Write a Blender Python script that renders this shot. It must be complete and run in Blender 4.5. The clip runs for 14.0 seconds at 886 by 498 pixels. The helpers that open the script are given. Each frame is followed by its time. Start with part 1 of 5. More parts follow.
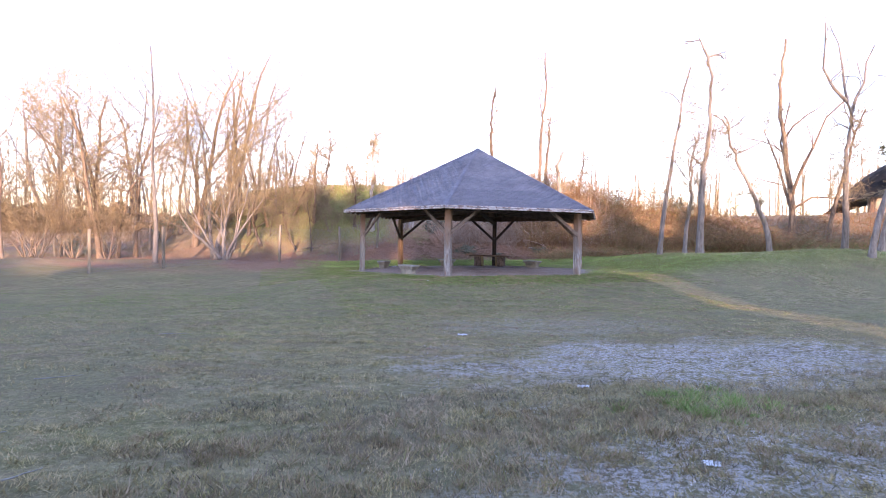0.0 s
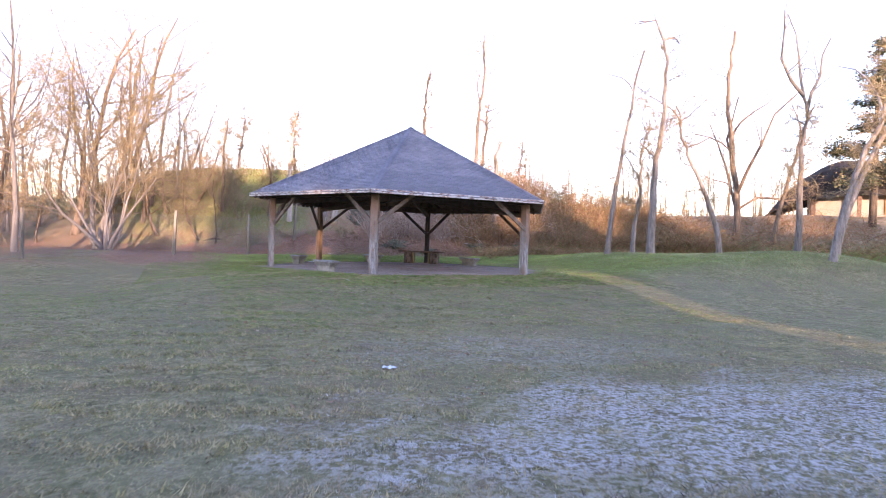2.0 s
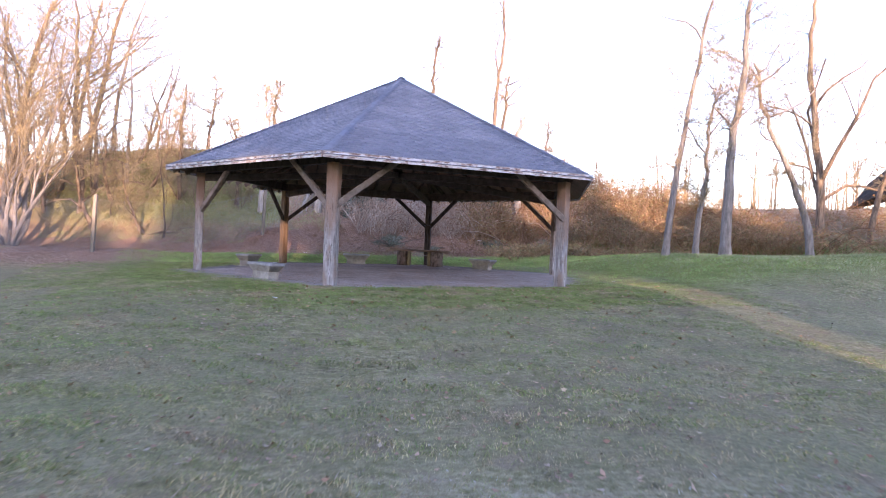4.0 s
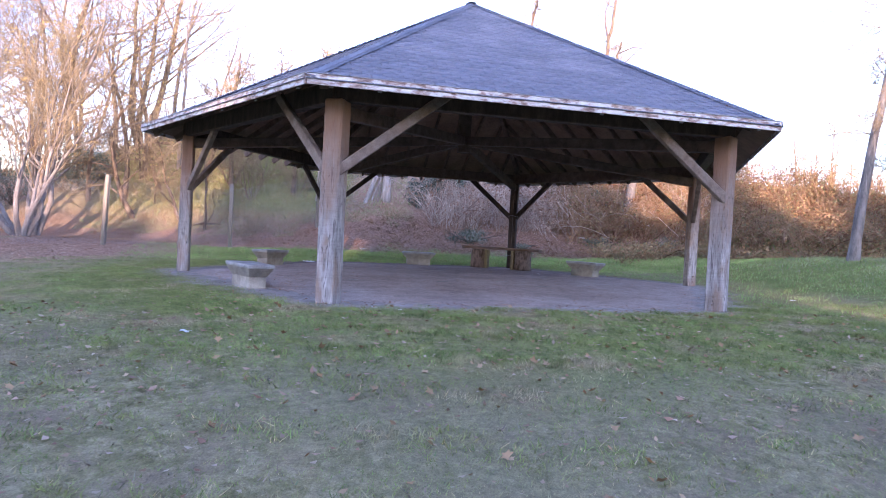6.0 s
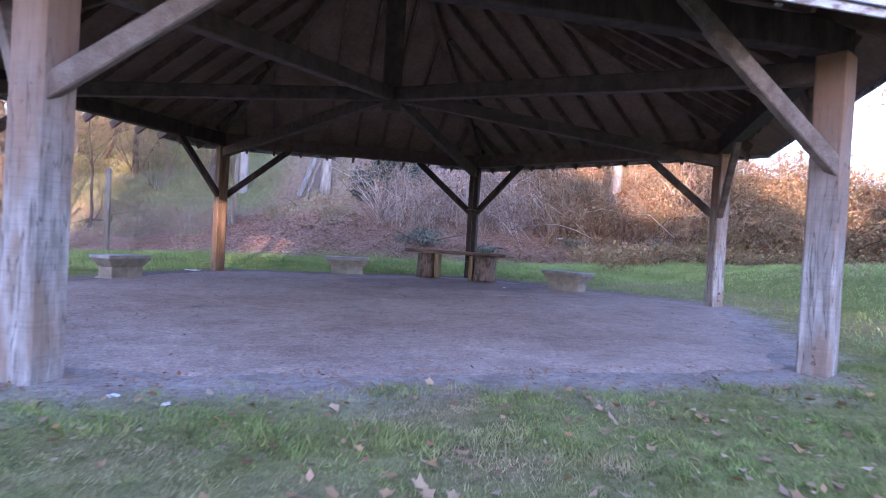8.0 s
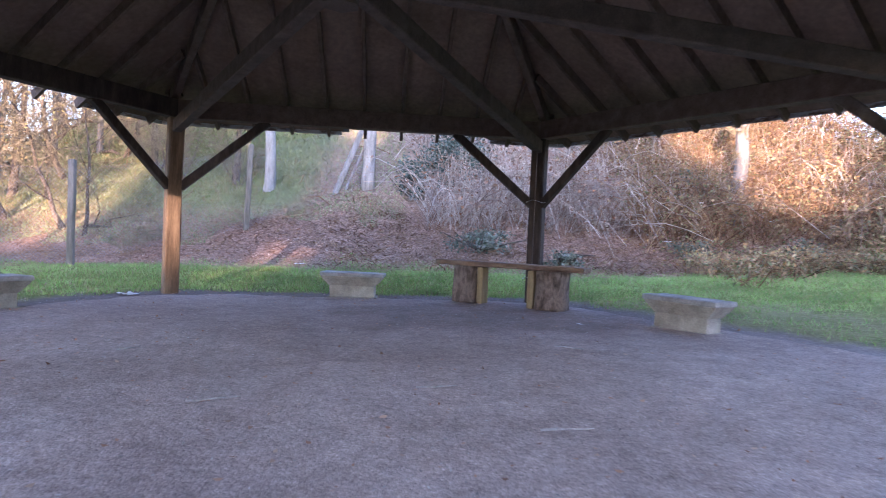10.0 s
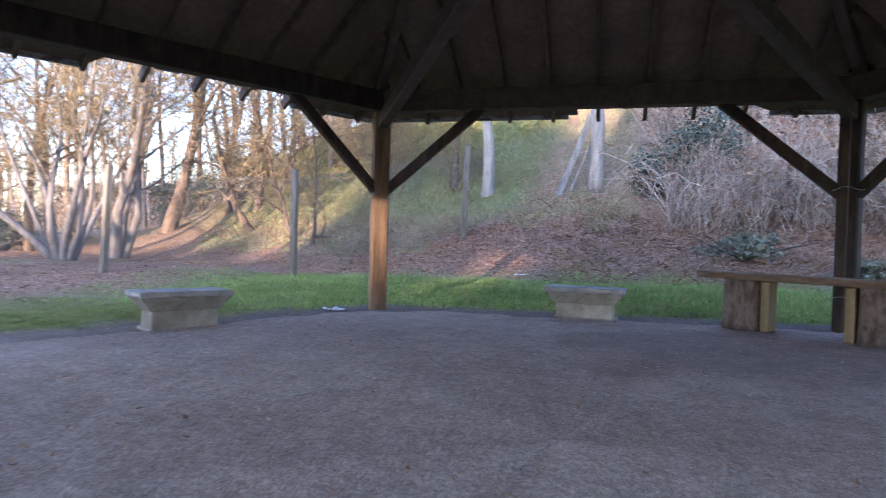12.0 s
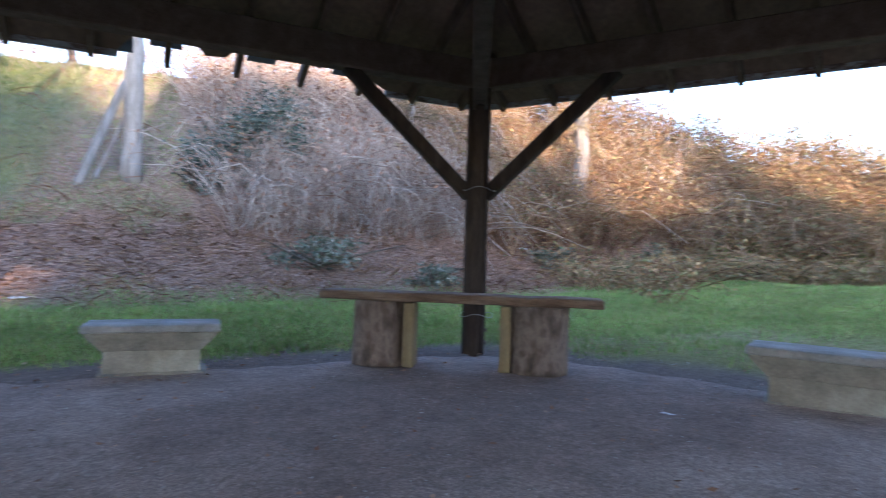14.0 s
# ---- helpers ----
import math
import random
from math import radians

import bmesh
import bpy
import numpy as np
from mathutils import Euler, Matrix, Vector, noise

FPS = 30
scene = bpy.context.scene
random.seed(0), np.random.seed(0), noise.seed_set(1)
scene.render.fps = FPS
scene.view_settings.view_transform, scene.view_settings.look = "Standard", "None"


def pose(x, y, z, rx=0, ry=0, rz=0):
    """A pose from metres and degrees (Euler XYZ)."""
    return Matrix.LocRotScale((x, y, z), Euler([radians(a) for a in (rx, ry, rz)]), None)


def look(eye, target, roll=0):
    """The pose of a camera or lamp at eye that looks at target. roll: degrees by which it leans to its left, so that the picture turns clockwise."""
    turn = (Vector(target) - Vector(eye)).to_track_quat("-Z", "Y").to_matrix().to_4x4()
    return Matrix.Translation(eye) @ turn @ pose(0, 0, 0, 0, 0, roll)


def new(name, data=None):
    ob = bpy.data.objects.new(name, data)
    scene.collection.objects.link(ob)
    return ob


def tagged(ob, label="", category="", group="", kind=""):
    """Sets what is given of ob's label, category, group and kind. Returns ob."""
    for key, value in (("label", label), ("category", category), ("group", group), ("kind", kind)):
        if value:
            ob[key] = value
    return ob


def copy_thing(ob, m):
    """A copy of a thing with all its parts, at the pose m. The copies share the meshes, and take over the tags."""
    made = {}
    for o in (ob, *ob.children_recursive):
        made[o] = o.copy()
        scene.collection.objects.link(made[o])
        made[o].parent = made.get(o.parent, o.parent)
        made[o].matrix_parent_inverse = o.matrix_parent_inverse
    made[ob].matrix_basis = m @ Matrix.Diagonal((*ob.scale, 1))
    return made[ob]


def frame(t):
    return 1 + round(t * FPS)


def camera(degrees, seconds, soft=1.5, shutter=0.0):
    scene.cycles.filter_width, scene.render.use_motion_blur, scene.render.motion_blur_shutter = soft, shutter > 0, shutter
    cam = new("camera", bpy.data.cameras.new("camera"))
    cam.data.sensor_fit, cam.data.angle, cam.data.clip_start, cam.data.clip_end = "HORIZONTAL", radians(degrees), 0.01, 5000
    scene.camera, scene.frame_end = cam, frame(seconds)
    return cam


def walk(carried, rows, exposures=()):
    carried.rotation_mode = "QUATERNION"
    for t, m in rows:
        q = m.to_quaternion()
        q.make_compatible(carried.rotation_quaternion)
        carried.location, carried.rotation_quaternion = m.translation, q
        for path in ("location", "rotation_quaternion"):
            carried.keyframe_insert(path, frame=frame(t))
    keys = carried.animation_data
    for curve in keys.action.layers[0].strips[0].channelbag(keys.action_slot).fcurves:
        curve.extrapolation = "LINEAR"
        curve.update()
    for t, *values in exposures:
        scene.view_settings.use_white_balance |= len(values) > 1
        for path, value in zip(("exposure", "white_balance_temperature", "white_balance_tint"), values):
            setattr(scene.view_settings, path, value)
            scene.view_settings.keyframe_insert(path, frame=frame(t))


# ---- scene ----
cam = camera(70.2, 14.0, 0.9, 0.25)
PATH = [
    (0, (-11.24, -33.161, 1.221), (-10.698, -31.236, 1.216), 0.9),
    (0.5, (-11.118, -32.288, 1.161), (-10.568, -30.365, 1.153), 1.2),
    (1, (-10.831, -31.246, 1.118), (-10.272, -29.326, 1.108), 1.5),
    (1.5, (-10.401, -30.079, 1.111), (-9.745, -28.189, 1.101), 1.8),
    (2, (-9.848, -28.689, 1.104), (-9.091, -26.838, 1.094), 2.1),
    (2.5, (-9.093, -27.004, 1.086), (-8.376, -25.136, 1.072), 2.2),
    (3, (-8.23, -25.222, 1.075), (-7.507, -23.358, 1.058), 2.3),
    (5.5, (-3.637, -15.825, 1.069), (-3.141, -13.887, 1.04), 3.2),
    (6, (-3.425, -15.077, 0.998), (-3.028, -13.117, 0.961), 3.2),
    (6.5, (-3.16, -14.227, 1.007), (-2.661, -12.29, 0.972), 3.3),
    (7, (-2.747, -13.028, 1.021), (-2.147, -11.121, 0.991), 3.3),
    (7.5, (-2.128, -11.65, 1.042), (-1.586, -9.725, 1.011), 3.2),
    (8, (-1.508, -10.335, 1.055), (-1.033, -8.392, 1.023), 3.3),
    (10.5, (0.61, -4.734, 1.138), (0.517, -2.737, 1.099), 1.9),
    (11, (0.566, -4.227, 1.075), (-0.029, -2.318, 1.033), 1.5),
    (11.5, (0.406, -3.947, 1.078), (-0.261, -2.062, 1.035), 1.6),
    (12, (0.224, -3.465, 1.094), (-0.286, -1.531, 1.059), 1.7),
    (12.5, (-0.006, -2.651, 1.13), (-0.058, -0.651, 1.11), 2.1),
    (13, (-0.219, -1.698, 1.172), (0.041, 0.285, 1.16), 1.9),
    (13.5, (-0.306, -0.841, 1.186), (0.08, 1.122, 1.181), 1.8),
    (14, (-0.339, -0.552, 1.147), (0.567, 1.231, 1.161), 1.7),
]
EXPOSURES = [(0.0, 2.76, 6100, 41), (3.2, 2.82, 6100, 40), (5.5, 2.95, 5650, 42), (8.0, 3.25, 5350, 45), (10.5, 3.5, 5380, 33), (11.5, 3.12, 5370, 29), (12.5, 3.12, 5420, 28), (14.0, 3.1, 5370, 24)]
SKY_STRENGTH, SUN_STRENGTH = 0.15, 2.4
SHADE_BELT = ((-46, -18.4, 8.9), (-18.4, -13, 11.2), (-13, -11, 10.6), (-11, -4.8, 17.0), (-4.6, -3.7, 10.4), (-3.5, 6.8, 18.0), (8.7, 11.0, 15.0), (11.0, 19, 14.4), (19, 40, 13.8))   # unseen shade trees: stretches across the sun's way, and how high they reach
SHADE_LIDS = ((-4.15, 11.3, 17.0), (7.75, 8.9, 17.0))   # unseen light-blocking trees with bare stems: across the sun's way, foot and top of the crown
walk(cam, [(t, look(eye, target, roll)) for t, eye, target, roll in PATH], EXPOSURES)

# ---- world and sun ----
SUN_EL = radians(8.0)
SUN_WAY = Vector((0.20, 0.98, 0))          # the way the light travels over the ground
world = bpy.data.worlds.new("sky")
scene.world = world
world.use_nodes = True
sky = world.node_tree.nodes.new("ShaderNodeTexSky")
sky.sky_type = "NISHITA"
sky.sun_disc = False
sky.sun_elevation = SUN_EL
sky.sun_rotation = math.atan2(-SUN_WAY.x, -SUN_WAY.y)
sky.air_density, sky.dust_density, sky.ozone_density = 1.0, 0.7, 1.6
world.node_tree.nodes["Background"].inputs["Strength"].default_value = SKY_STRENGTH
world.node_tree.links.new(sky.outputs[0], world.node_tree.nodes["Background"].inputs["Color"])
lamp = bpy.data.lights.new("sun", "SUN")
lamp.energy, lamp.angle, lamp.color = SUN_STRENGTH, radians(0.9), (1.0, 0.73, 0.42)
sun = new("sun", lamp)
sun.matrix_world = look((0, 0, 60), (SUN_WAY.x * 100, SUN_WAY.y * 100, 60 - 100 * math.tan(SUN_EL)))

# ---- materials ----
def node_setup(name, rough=0.8, metal=0.0):
    m = bpy.data.materials.new(name)
    m.use_nodes = True
    t = m.node_tree
    b = t.nodes["Principled BSDF"]
    b.inputs["Roughness"].default_value = rough
    b.inputs["Metallic"].default_value = metal
    return m, t, b


def link(t, a, b):
    t.links.new(a, b)


def noise_node(t, vec, scale, detail=4.0, rough=0.6):
    n = t.nodes.new("ShaderNodeTexNoise")
    n.inputs["Scale"].default_value, n.inputs["Detail"].default_value, n.inputs["Roughness"].default_value = scale, detail, rough
    link(t, vec, n.inputs["Vector"])
    return n.outputs["Fac"]


def ramp_node(t, fac, stops):
    r = t.nodes.new("ShaderNodeValToRGB")
    e = r.color_ramp.elements
    while len(e) < len(stops):
        e.new(0.5)
    for k, (p, c) in enumerate(stops):
        e[k].position, e[k].color = p, (*c, 1) if len(c) == 3 else c
    link(t, fac, r.inputs["Fac"])
    return r.outputs["Color"]


def mix_node(t, fac, a, b, blend="MIX"):
    n = t.nodes.new("ShaderNodeMix")
    n.data_type, n.blend_type = "RGBA", blend
    for sock, v in ((n.inputs[0], fac), (n.inputs[6], a), (n.inputs[7], b)):
        if isinstance(v, (int, float)):
            sock.default_value = v
        elif isinstance(v, tuple):
            sock.default_value = (*v, 1)
        else:
            link(t, v, sock)
    return n.outputs[2]


def math_node(t, op, a, b=0.0):
    n = t.nodes.new("ShaderNodeMath")
    n.operation = op
    for sock, v in ((n.inputs[0], a), (n.inputs[1], b)):
        if isinstance(v, (int, float)):
            sock.default_value = v
        else:
            link(t, v, sock)
    return n.outputs[0]


def bump_node(t, b, height, strength, distance=0.02):
    n = t.nodes.new("ShaderNodeBump")
    n.inputs["Strength"].default_value, n.inputs["Distance"].default_value = strength, distance
    link(t, height, n.inputs["Height"])
    link(t, n.outputs["Normal"], b.inputs["Normal"])


def coords(t, stretch=(1, 1, 1), kind="Object"):
    c = t.nodes.new("ShaderNodeTexCoord")
    m = t.nodes.new("ShaderNodeMapping")
    m.inputs["Scale"].default_value = stretch
    link(t, c.outputs[kind], m.inputs["Vector"])
    return m.outputs["Vector"]


def surface(name, cols, scale=3.0, fine=40.0, rough=0.85, bump=0.4, metal=0.0, stretch=(1, 1, 1), vary="", amount=0.35, dist=0.01):
    """Colour ramp over a broad noise, broken by a fine one, with relief; vary: object or island, for a shade of its own."""
    m, t, b = node_setup(name, rough, metal)
    b.inputs["Specular IOR Level"].default_value = 0.3
    v = coords(t, stretch)
    n1, n2 = noise_node(t, v, scale), noise_node(t, v, fine, 3)
    k = len(cols) - 1
    col = ramp_node(t, n1, [(0.3 + 0.4 * i / k, c) for i, c in enumerate(cols)])
    col = mix_node(t, 0.5, col, ramp_node(t, n2, [(0.3, (0.45, 0.45, 0.45)), (0.7, (1.0, 1.0, 1.0))]), "MULTIPLY")
    if vary:
        if vary == "object":
            r = t.nodes.new("ShaderNodeObjectInfo").outputs["Random"]
        else:
            r = t.nodes.new("ShaderNodeNewGeometry").outputs["Random Per Island"]
        lo = 1 - amount
        col = mix_node(t, 1.0, col, ramp_node(t, r, [(0.0, (lo, lo, lo)), (1.0, (1 + amount * 0.6,) * 3)]), "MULTIPLY")
    link(t, col, b.inputs["Base Color"])
    bump_node(t, b, n2, bump, dist)
    return m


def palette(name, cols, rough=0.7, patch=None):
    """A colour picked per leaf or blade from a ramp."""
    m, t, b = node_setup(name, rough)
    b.inputs["Specular IOR Level"].default_value = 0.12
    r = t.nodes.new("ShaderNodeNewGeometry").outputs["Random Per Island"]
    k = len(cols) - 1
    col = ramp_node(t, r, [(i / k, c) for i, c in enumerate(cols)])
    n = noise_node(t, coords(t), 0.6, 3)
    col = mix_node(t, 0.7, col, ramp_node(t, n, [(0.34, (0.55, 0.55, 0.55)), (0.66, (1.2, 1.2, 1.2))]), "MULTIPLY")
    if patch:
        n2 = noise_node(t, coords(t), 1.3, 4, 0.7)
        col = mix_node(t, ramp_node(t, n2, [(0.38, (0, 0, 0)), (0.57, (0.85, 0.85, 0.85))]), col, mix_node(t, noise_node(t, coords(t), 5.0, 2), patch, tuple(c * 0.6 for c in patch)))
        n4 = noise_node(t, coords(t), 0.9, 4, 0.65)
        col = mix_node(t, ramp_node(t, n4, [(0.52, (0, 0, 0)), (0.64, (0.7, 0.7, 0.7))]), col, (0.40, 0.29, 0.20))
        n3 = noise_node(t, coords(t), 4.5, 3, 0.7)
        col = mix_node(t, 0.8, col, ramp_node(t, n3, [(0.34, (0.45, 0.45, 0.45)), (0.58, (1.3, 1.3, 1.3))]), "MULTIPLY")
    link(t, col, b.inputs["Base Color"])
    return m


def ground_material():
    m, t, b = node_setup("turf_and_litter", 0.95)
    v = coords(t)

    def attr(n):
        a = t.nodes.new("ShaderNodeAttribute")
        a.attribute_name = n
        return a.outputs["Fac"]

    broad, mid, fine, grit = noise_node(t, v, 0.35, 5), noise_node(t, v, 2.2, 5), noise_node(t, v, 14.0, 4, 0.7), noise_node(t, v, 70.0, 3, 0.7)
    grass = ramp_node(t, mid, [(0.28, (0.17, 0.135, 0.08)), (0.42, (0.25, 0.22, 0.105)), (0.55, (0.33, 0.285, 0.145)), (0.72, (0.48, 0.385, 0.24))])
    straw = noise_node(t, v, 5.5, 4, 0.7)
    grass = mix_node(t, ramp_node(t, straw, [(0.46, (0, 0, 0)), (0.58, (0.75, 0.75, 0.75))]), grass, (0.45, 0.38, 0.23))
    grass = mix_node(t, ramp_node(t, broad, [(0.42, (0, 0, 0)), (0.62, (1, 1, 1))]), grass, (0.31, 0.275, 0.155))
    grass = mix_node(t, ramp_node(t, noise_node(t, v, 1.1, 4, 0.65), [(0.5, (0, 0, 0)), (0.66, (0.7, 0.7, 0.7))]), grass, (0.27, 0.20, 0.135))
    grass = mix_node(t, attr("lush"), grass, ramp_node(t, mid, [(0.3, (0.16, 0.19, 0.05)), (0.7, (0.26, 0.28, 0.085))]))
    litter = ramp_node(t, fine, [(0.3, (0.19, 0.11, 0.075)), (0.48, (0.39, 0.235, 0.165)), (0.62, (0.53, 0.36, 0.265)), (0.78, (0.32, 0.185, 0.125))])
    bank = ramp_node(t, mid, [(0.25, (0.18, 0.20, 0.095)), (0.48, (0.37, 0.285, 0.215)), (0.72, (0.52, 0.42, 0.325))])
    col = mix_node(t, attr("litter"), grass, litter)
    col = mix_node(t, attr("bank"), col, bank)
    dirt = ramp_node(t, mid, [(0.3, (0.35, 0.305, 0.28)), (0.7, (0.55, 0.49, 0.455))])
    # Dirt darkens towards the back: light falloff under the roof put into colour.
    dirt = mix_node(t, attr("dirt_shade"), dirt, (0.19, 0.145, 0.125))
    col = mix_node(t, attr("worn"), col, dirt)
    rime = math_node(t, "MULTIPLY", math_node(t, "MULTIPLY", attr("frost"), ramp_node(t, fine, [(0.43, (0, 0, 0)), (0.52, (1, 1, 1))])), ramp_node(t, noise_node(t, v, 3.5, 4, 0.7), [(0.40, (0.05, 0.05, 0.05)), (0.52, (1, 1, 1))]))
    col = mix_node(t, rime, col, (0.62, 0.56, 0.52))
    col = mix_node(t, 0.75, col, ramp_node(t, fine, [(0.25, (0.45, 0.45, 0.45)), (0.7, (1.15, 1.15, 1.15))]), "MULTIPLY")
    col = mix_node(t, 0.6, col, ramp_node(t, grit, [(0.3, (0.4, 0.4, 0.4)), (0.7, (1.1, 1.1, 1.1))]), "MULTIPLY")
    link(t, col, b.inputs["Base Color"])
    b.inputs["Specular IOR Level"].default_value = 0.04
    bump_node(t, b, math_node(t, "ADD", fine, math_node(t, "MULTIPLY", grit, 0.5)), 0.9, 0.05)
    return m


def dirt_material():
    m, t, b = node_setup("packed_dirt_and_gravel", 0.95)
    v = coords(t)
    broad, mid, lump, fine, grit = noise_node(t, v, 0.45, 4), noise_node(t, v, 2.6, 5), noise_node(t, v, 9.0, 4, 0.6), noise_node(t, v, 28.0, 4, 0.7), noise_node(t, v, 110.0, 2, 0.7)
    col = ramp_node(t, broad, [(0.30, (0.37, 0.295, 0.26)), (0.5, (0.48, 0.395, 0.35)), (0.70, (0.57, 0.485, 0.44))])
    # Darker dirt by the table and towards the back, where it includes roof shade.
    a = t.nodes.new("ShaderNodeAttribute")
    a.attribute_name = "dirt_shade"
    col = mix_node(t, a.outputs["Fac"], col, (0.26, 0.195, 0.168))
    col = mix_node(t, 0.5, col, ramp_node(t, mid, [(0.3, (0.62, 0.60, 0.59)), (0.62, (1.06, 1.06, 1.06))]), "MULTIPLY")
    col = mix_node(t, 0.45, col, ramp_node(t, lump, [(0.32, (0.62, 0.62, 0.62)), (0.6, (1.05, 1.05, 1.05))]), "MULTIPLY")
    col = mix_node(t, 0.8, col, ramp_node(t, fine, [(0.3, (0.62, 0.60, 0.59)), (0.7, (1.15, 1.15, 1.15))]), "MULTIPLY")
    peb = t.nodes.new("ShaderNodeTexVoronoi")
    peb.inputs["Scale"].default_value = 55.0
    link(t, v, peb.inputs["Vector"])
    sep = t.nodes.new("ShaderNodeSeparateColor")
    link(t, peb.outputs["Color"], sep.inputs["Color"])
    col = mix_node(t, 0.4, col, ramp_node(t, sep.outputs[0], [(0.0, (0.62, 0.6, 0.6)), (0.6, (0.95, 0.95, 0.95)), (0.95, (1.35, 1.33, 1.33))]), "MULTIPLY")
    col = mix_node(t, 0.8, col, ramp_node(t, grit, [(0.35, (0.62, 0.60, 0.58)), (0.72, (1.25, 1.25, 1.25))]), "MULTIPLY")
    link(t, col, b.inputs["Base Color"])
    b.inputs["Specular IOR Level"].default_value = 0.2
    h = math_node(t, "ADD", math_node(t, "MULTIPLY", lump, 1.6), math_node(t, "ADD", math_node(t, "MULTIPLY", fine, 0.4), math_node(t, "MULTIPLY", peb.outputs["Distance"], -0.25)))
    bump_node(t, b, h, 0.8, 0.014)
    return m


def fascia_material():
    m, t, b = node_setup("peeling_white_paint", 0.6)
    v2 = coords(t, (2.2, 2.2, 6.0))
    n = noise_node(t, v2, 2.6, 5, 0.65)
    n2 = noise_node(t, v2, 30, 3)
    paint = ramp_node(t, n, [(0.36, (0.15, 0.09, 0.07)), (0.45, (0.34, 0.25, 0.215)), (0.53, (0.52, 0.50, 0.495)), (0.7, (0.64, 0.64, 0.65))])
    col = mix_node(t, 0.35, paint, ramp_node(t, n2, [(0.35, (0.5, 0.48, 0.45)), (0.65, (1, 1, 1))]), "MULTIPLY")
    link(t, col, b.inputs["Base Color"])
    bump_node(t, b, n, 0.4, 0.004)
    return m


def bark_material(name, cols, stretch=(6, 6, 1.2)):
    return surface(name, cols, 1.6, 9.0, 0.9, 0.8, stretch=stretch, vary="object", amount=0.3, dist=0.03)


GROUND = ground_material()
DIRT = dirt_material()
FASCIA = fascia_material()
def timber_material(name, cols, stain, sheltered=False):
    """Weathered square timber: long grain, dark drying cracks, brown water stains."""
    m, t, b = node_setup(name, 0.85)
    v = coords(t, (4, 4, 0.8))
    v2 = coords(t, (2.5, 2.5, 0.9))
    v3 = coords(t, (7, 7, 0.5))
    grain, blot, crack = noise_node(t, v, 3.0, 5, 0.65), noise_node(t, v2, 1.7, 4), noise_node(t, v3, 2.6, 2, 0.4)
    k = len(cols) - 1
    col = ramp_node(t, grain, [(0.32 + 0.36 * i / k, c) for i, c in enumerate(cols)])
    col = mix_node(t, ramp_node(t, blot, [(0.46, (0, 0, 0)), (0.62, (0.8, 0.8, 0.8))]), col, stain)
    col = mix_node(t, ramp_node(t, crack, [(0.478, (0, 0, 0)), (0.5, (0.8, 0.8, 0.8)), (0.522, (0, 0, 0))]), col, (0.05, 0.04, 0.035))
    saw = noise_node(t, coords(t, (1.5, 1.5, 26)), 2.0, 3, 0.7)
    col = mix_node(t, 0.3, col, ramp_node(t, saw, [(0.36, (0.62, 0.6, 0.58)), (0.52, (1.05, 1.05, 1.05))]), "MULTIPLY")
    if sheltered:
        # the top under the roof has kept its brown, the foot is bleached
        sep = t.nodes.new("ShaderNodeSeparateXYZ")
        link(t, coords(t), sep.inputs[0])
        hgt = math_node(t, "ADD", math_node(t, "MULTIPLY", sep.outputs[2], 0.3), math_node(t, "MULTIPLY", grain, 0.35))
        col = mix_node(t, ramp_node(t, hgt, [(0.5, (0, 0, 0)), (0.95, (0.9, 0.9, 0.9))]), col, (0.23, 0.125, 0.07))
    r = t.nodes.new("ShaderNodeObjectInfo").outputs["Random"]
    col = mix_node(t, 1.0, col, ramp_node(t, r, [(0.0, (0.82, 0.82, 0.82)), (1.0, (1.08, 1.08, 1.08))]), "MULTIPLY")
    link(t, col, b.inputs["Base Color"])
    bump_node(t, b, math_node(t, "ADD", grain, crack), 0.6, 0.012)
    return m


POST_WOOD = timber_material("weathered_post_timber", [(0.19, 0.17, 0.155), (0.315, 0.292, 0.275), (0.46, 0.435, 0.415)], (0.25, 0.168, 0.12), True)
BRACE_WOOD = surface("weathered_brace_timber", [(0.13, 0.095, 0.072), (0.19, 0.145, 0.115), (0.26, 0.21, 0.175)], 2.2, 20, 0.85, 0.5, stretch=(2.5, 2.5, 2.5), vary="object", amount=0.15)
OLD_POST_WOOD = surface("weathered_fence_timber", [(0.12, 0.11, 0.07), (0.17, 0.145, 0.11), (0.23, 0.20, 0.165), (0.17, 0.155, 0.10)], 1.5, 22, 0.85, 0.5, stretch=(5, 5, 0.7), vary="object", amount=0.15)
OAK = surface("warm_brown_timber", [(0.085, 0.053, 0.033), (0.175, 0.113, 0.07), (0.265, 0.18, 0.112)], 1.6, 22, 0.8, 0.5, stretch=(5, 5, 0.7))
DARK_WOOD = surface("dark_stained_roof_timber", [(0.12, 0.078, 0.058), (0.175, 0.117, 0.088), (0.235, 0.16, 0.122)], 2.0, 18, 0.85, 0.4, stretch=(3, 3, 3), vary="object", amount=0.2)
# Near-black copy of the roof timber: shade is put into the colour.
SHADED_WOOD = surface("shaded_brown_timber", [(0.035, 0.024, 0.019), (0.06, 0.041, 0.032), (0.095, 0.066, 0.052)], 2.0, 18, 0.8, 0.4, stretch=(4, 4, 1.2), vary="object", amount=0.15)
TIE_WOOD = surface("brown_tie_timber", [(0.075, 0.053, 0.043), (0.115, 0.083, 0.066), (0.155, 0.113, 0.09)], 2.0, 18, 0.85, 0.4, stretch=(3, 3, 3))
DECK_WOOD = surface("brown_roof_boards", [(0.20, 0.128, 0.092), (0.26, 0.17, 0.124), (0.32, 0.212, 0.156)], 1.4, 14, 0.9, 0.3, vary="object", amount=0.25)
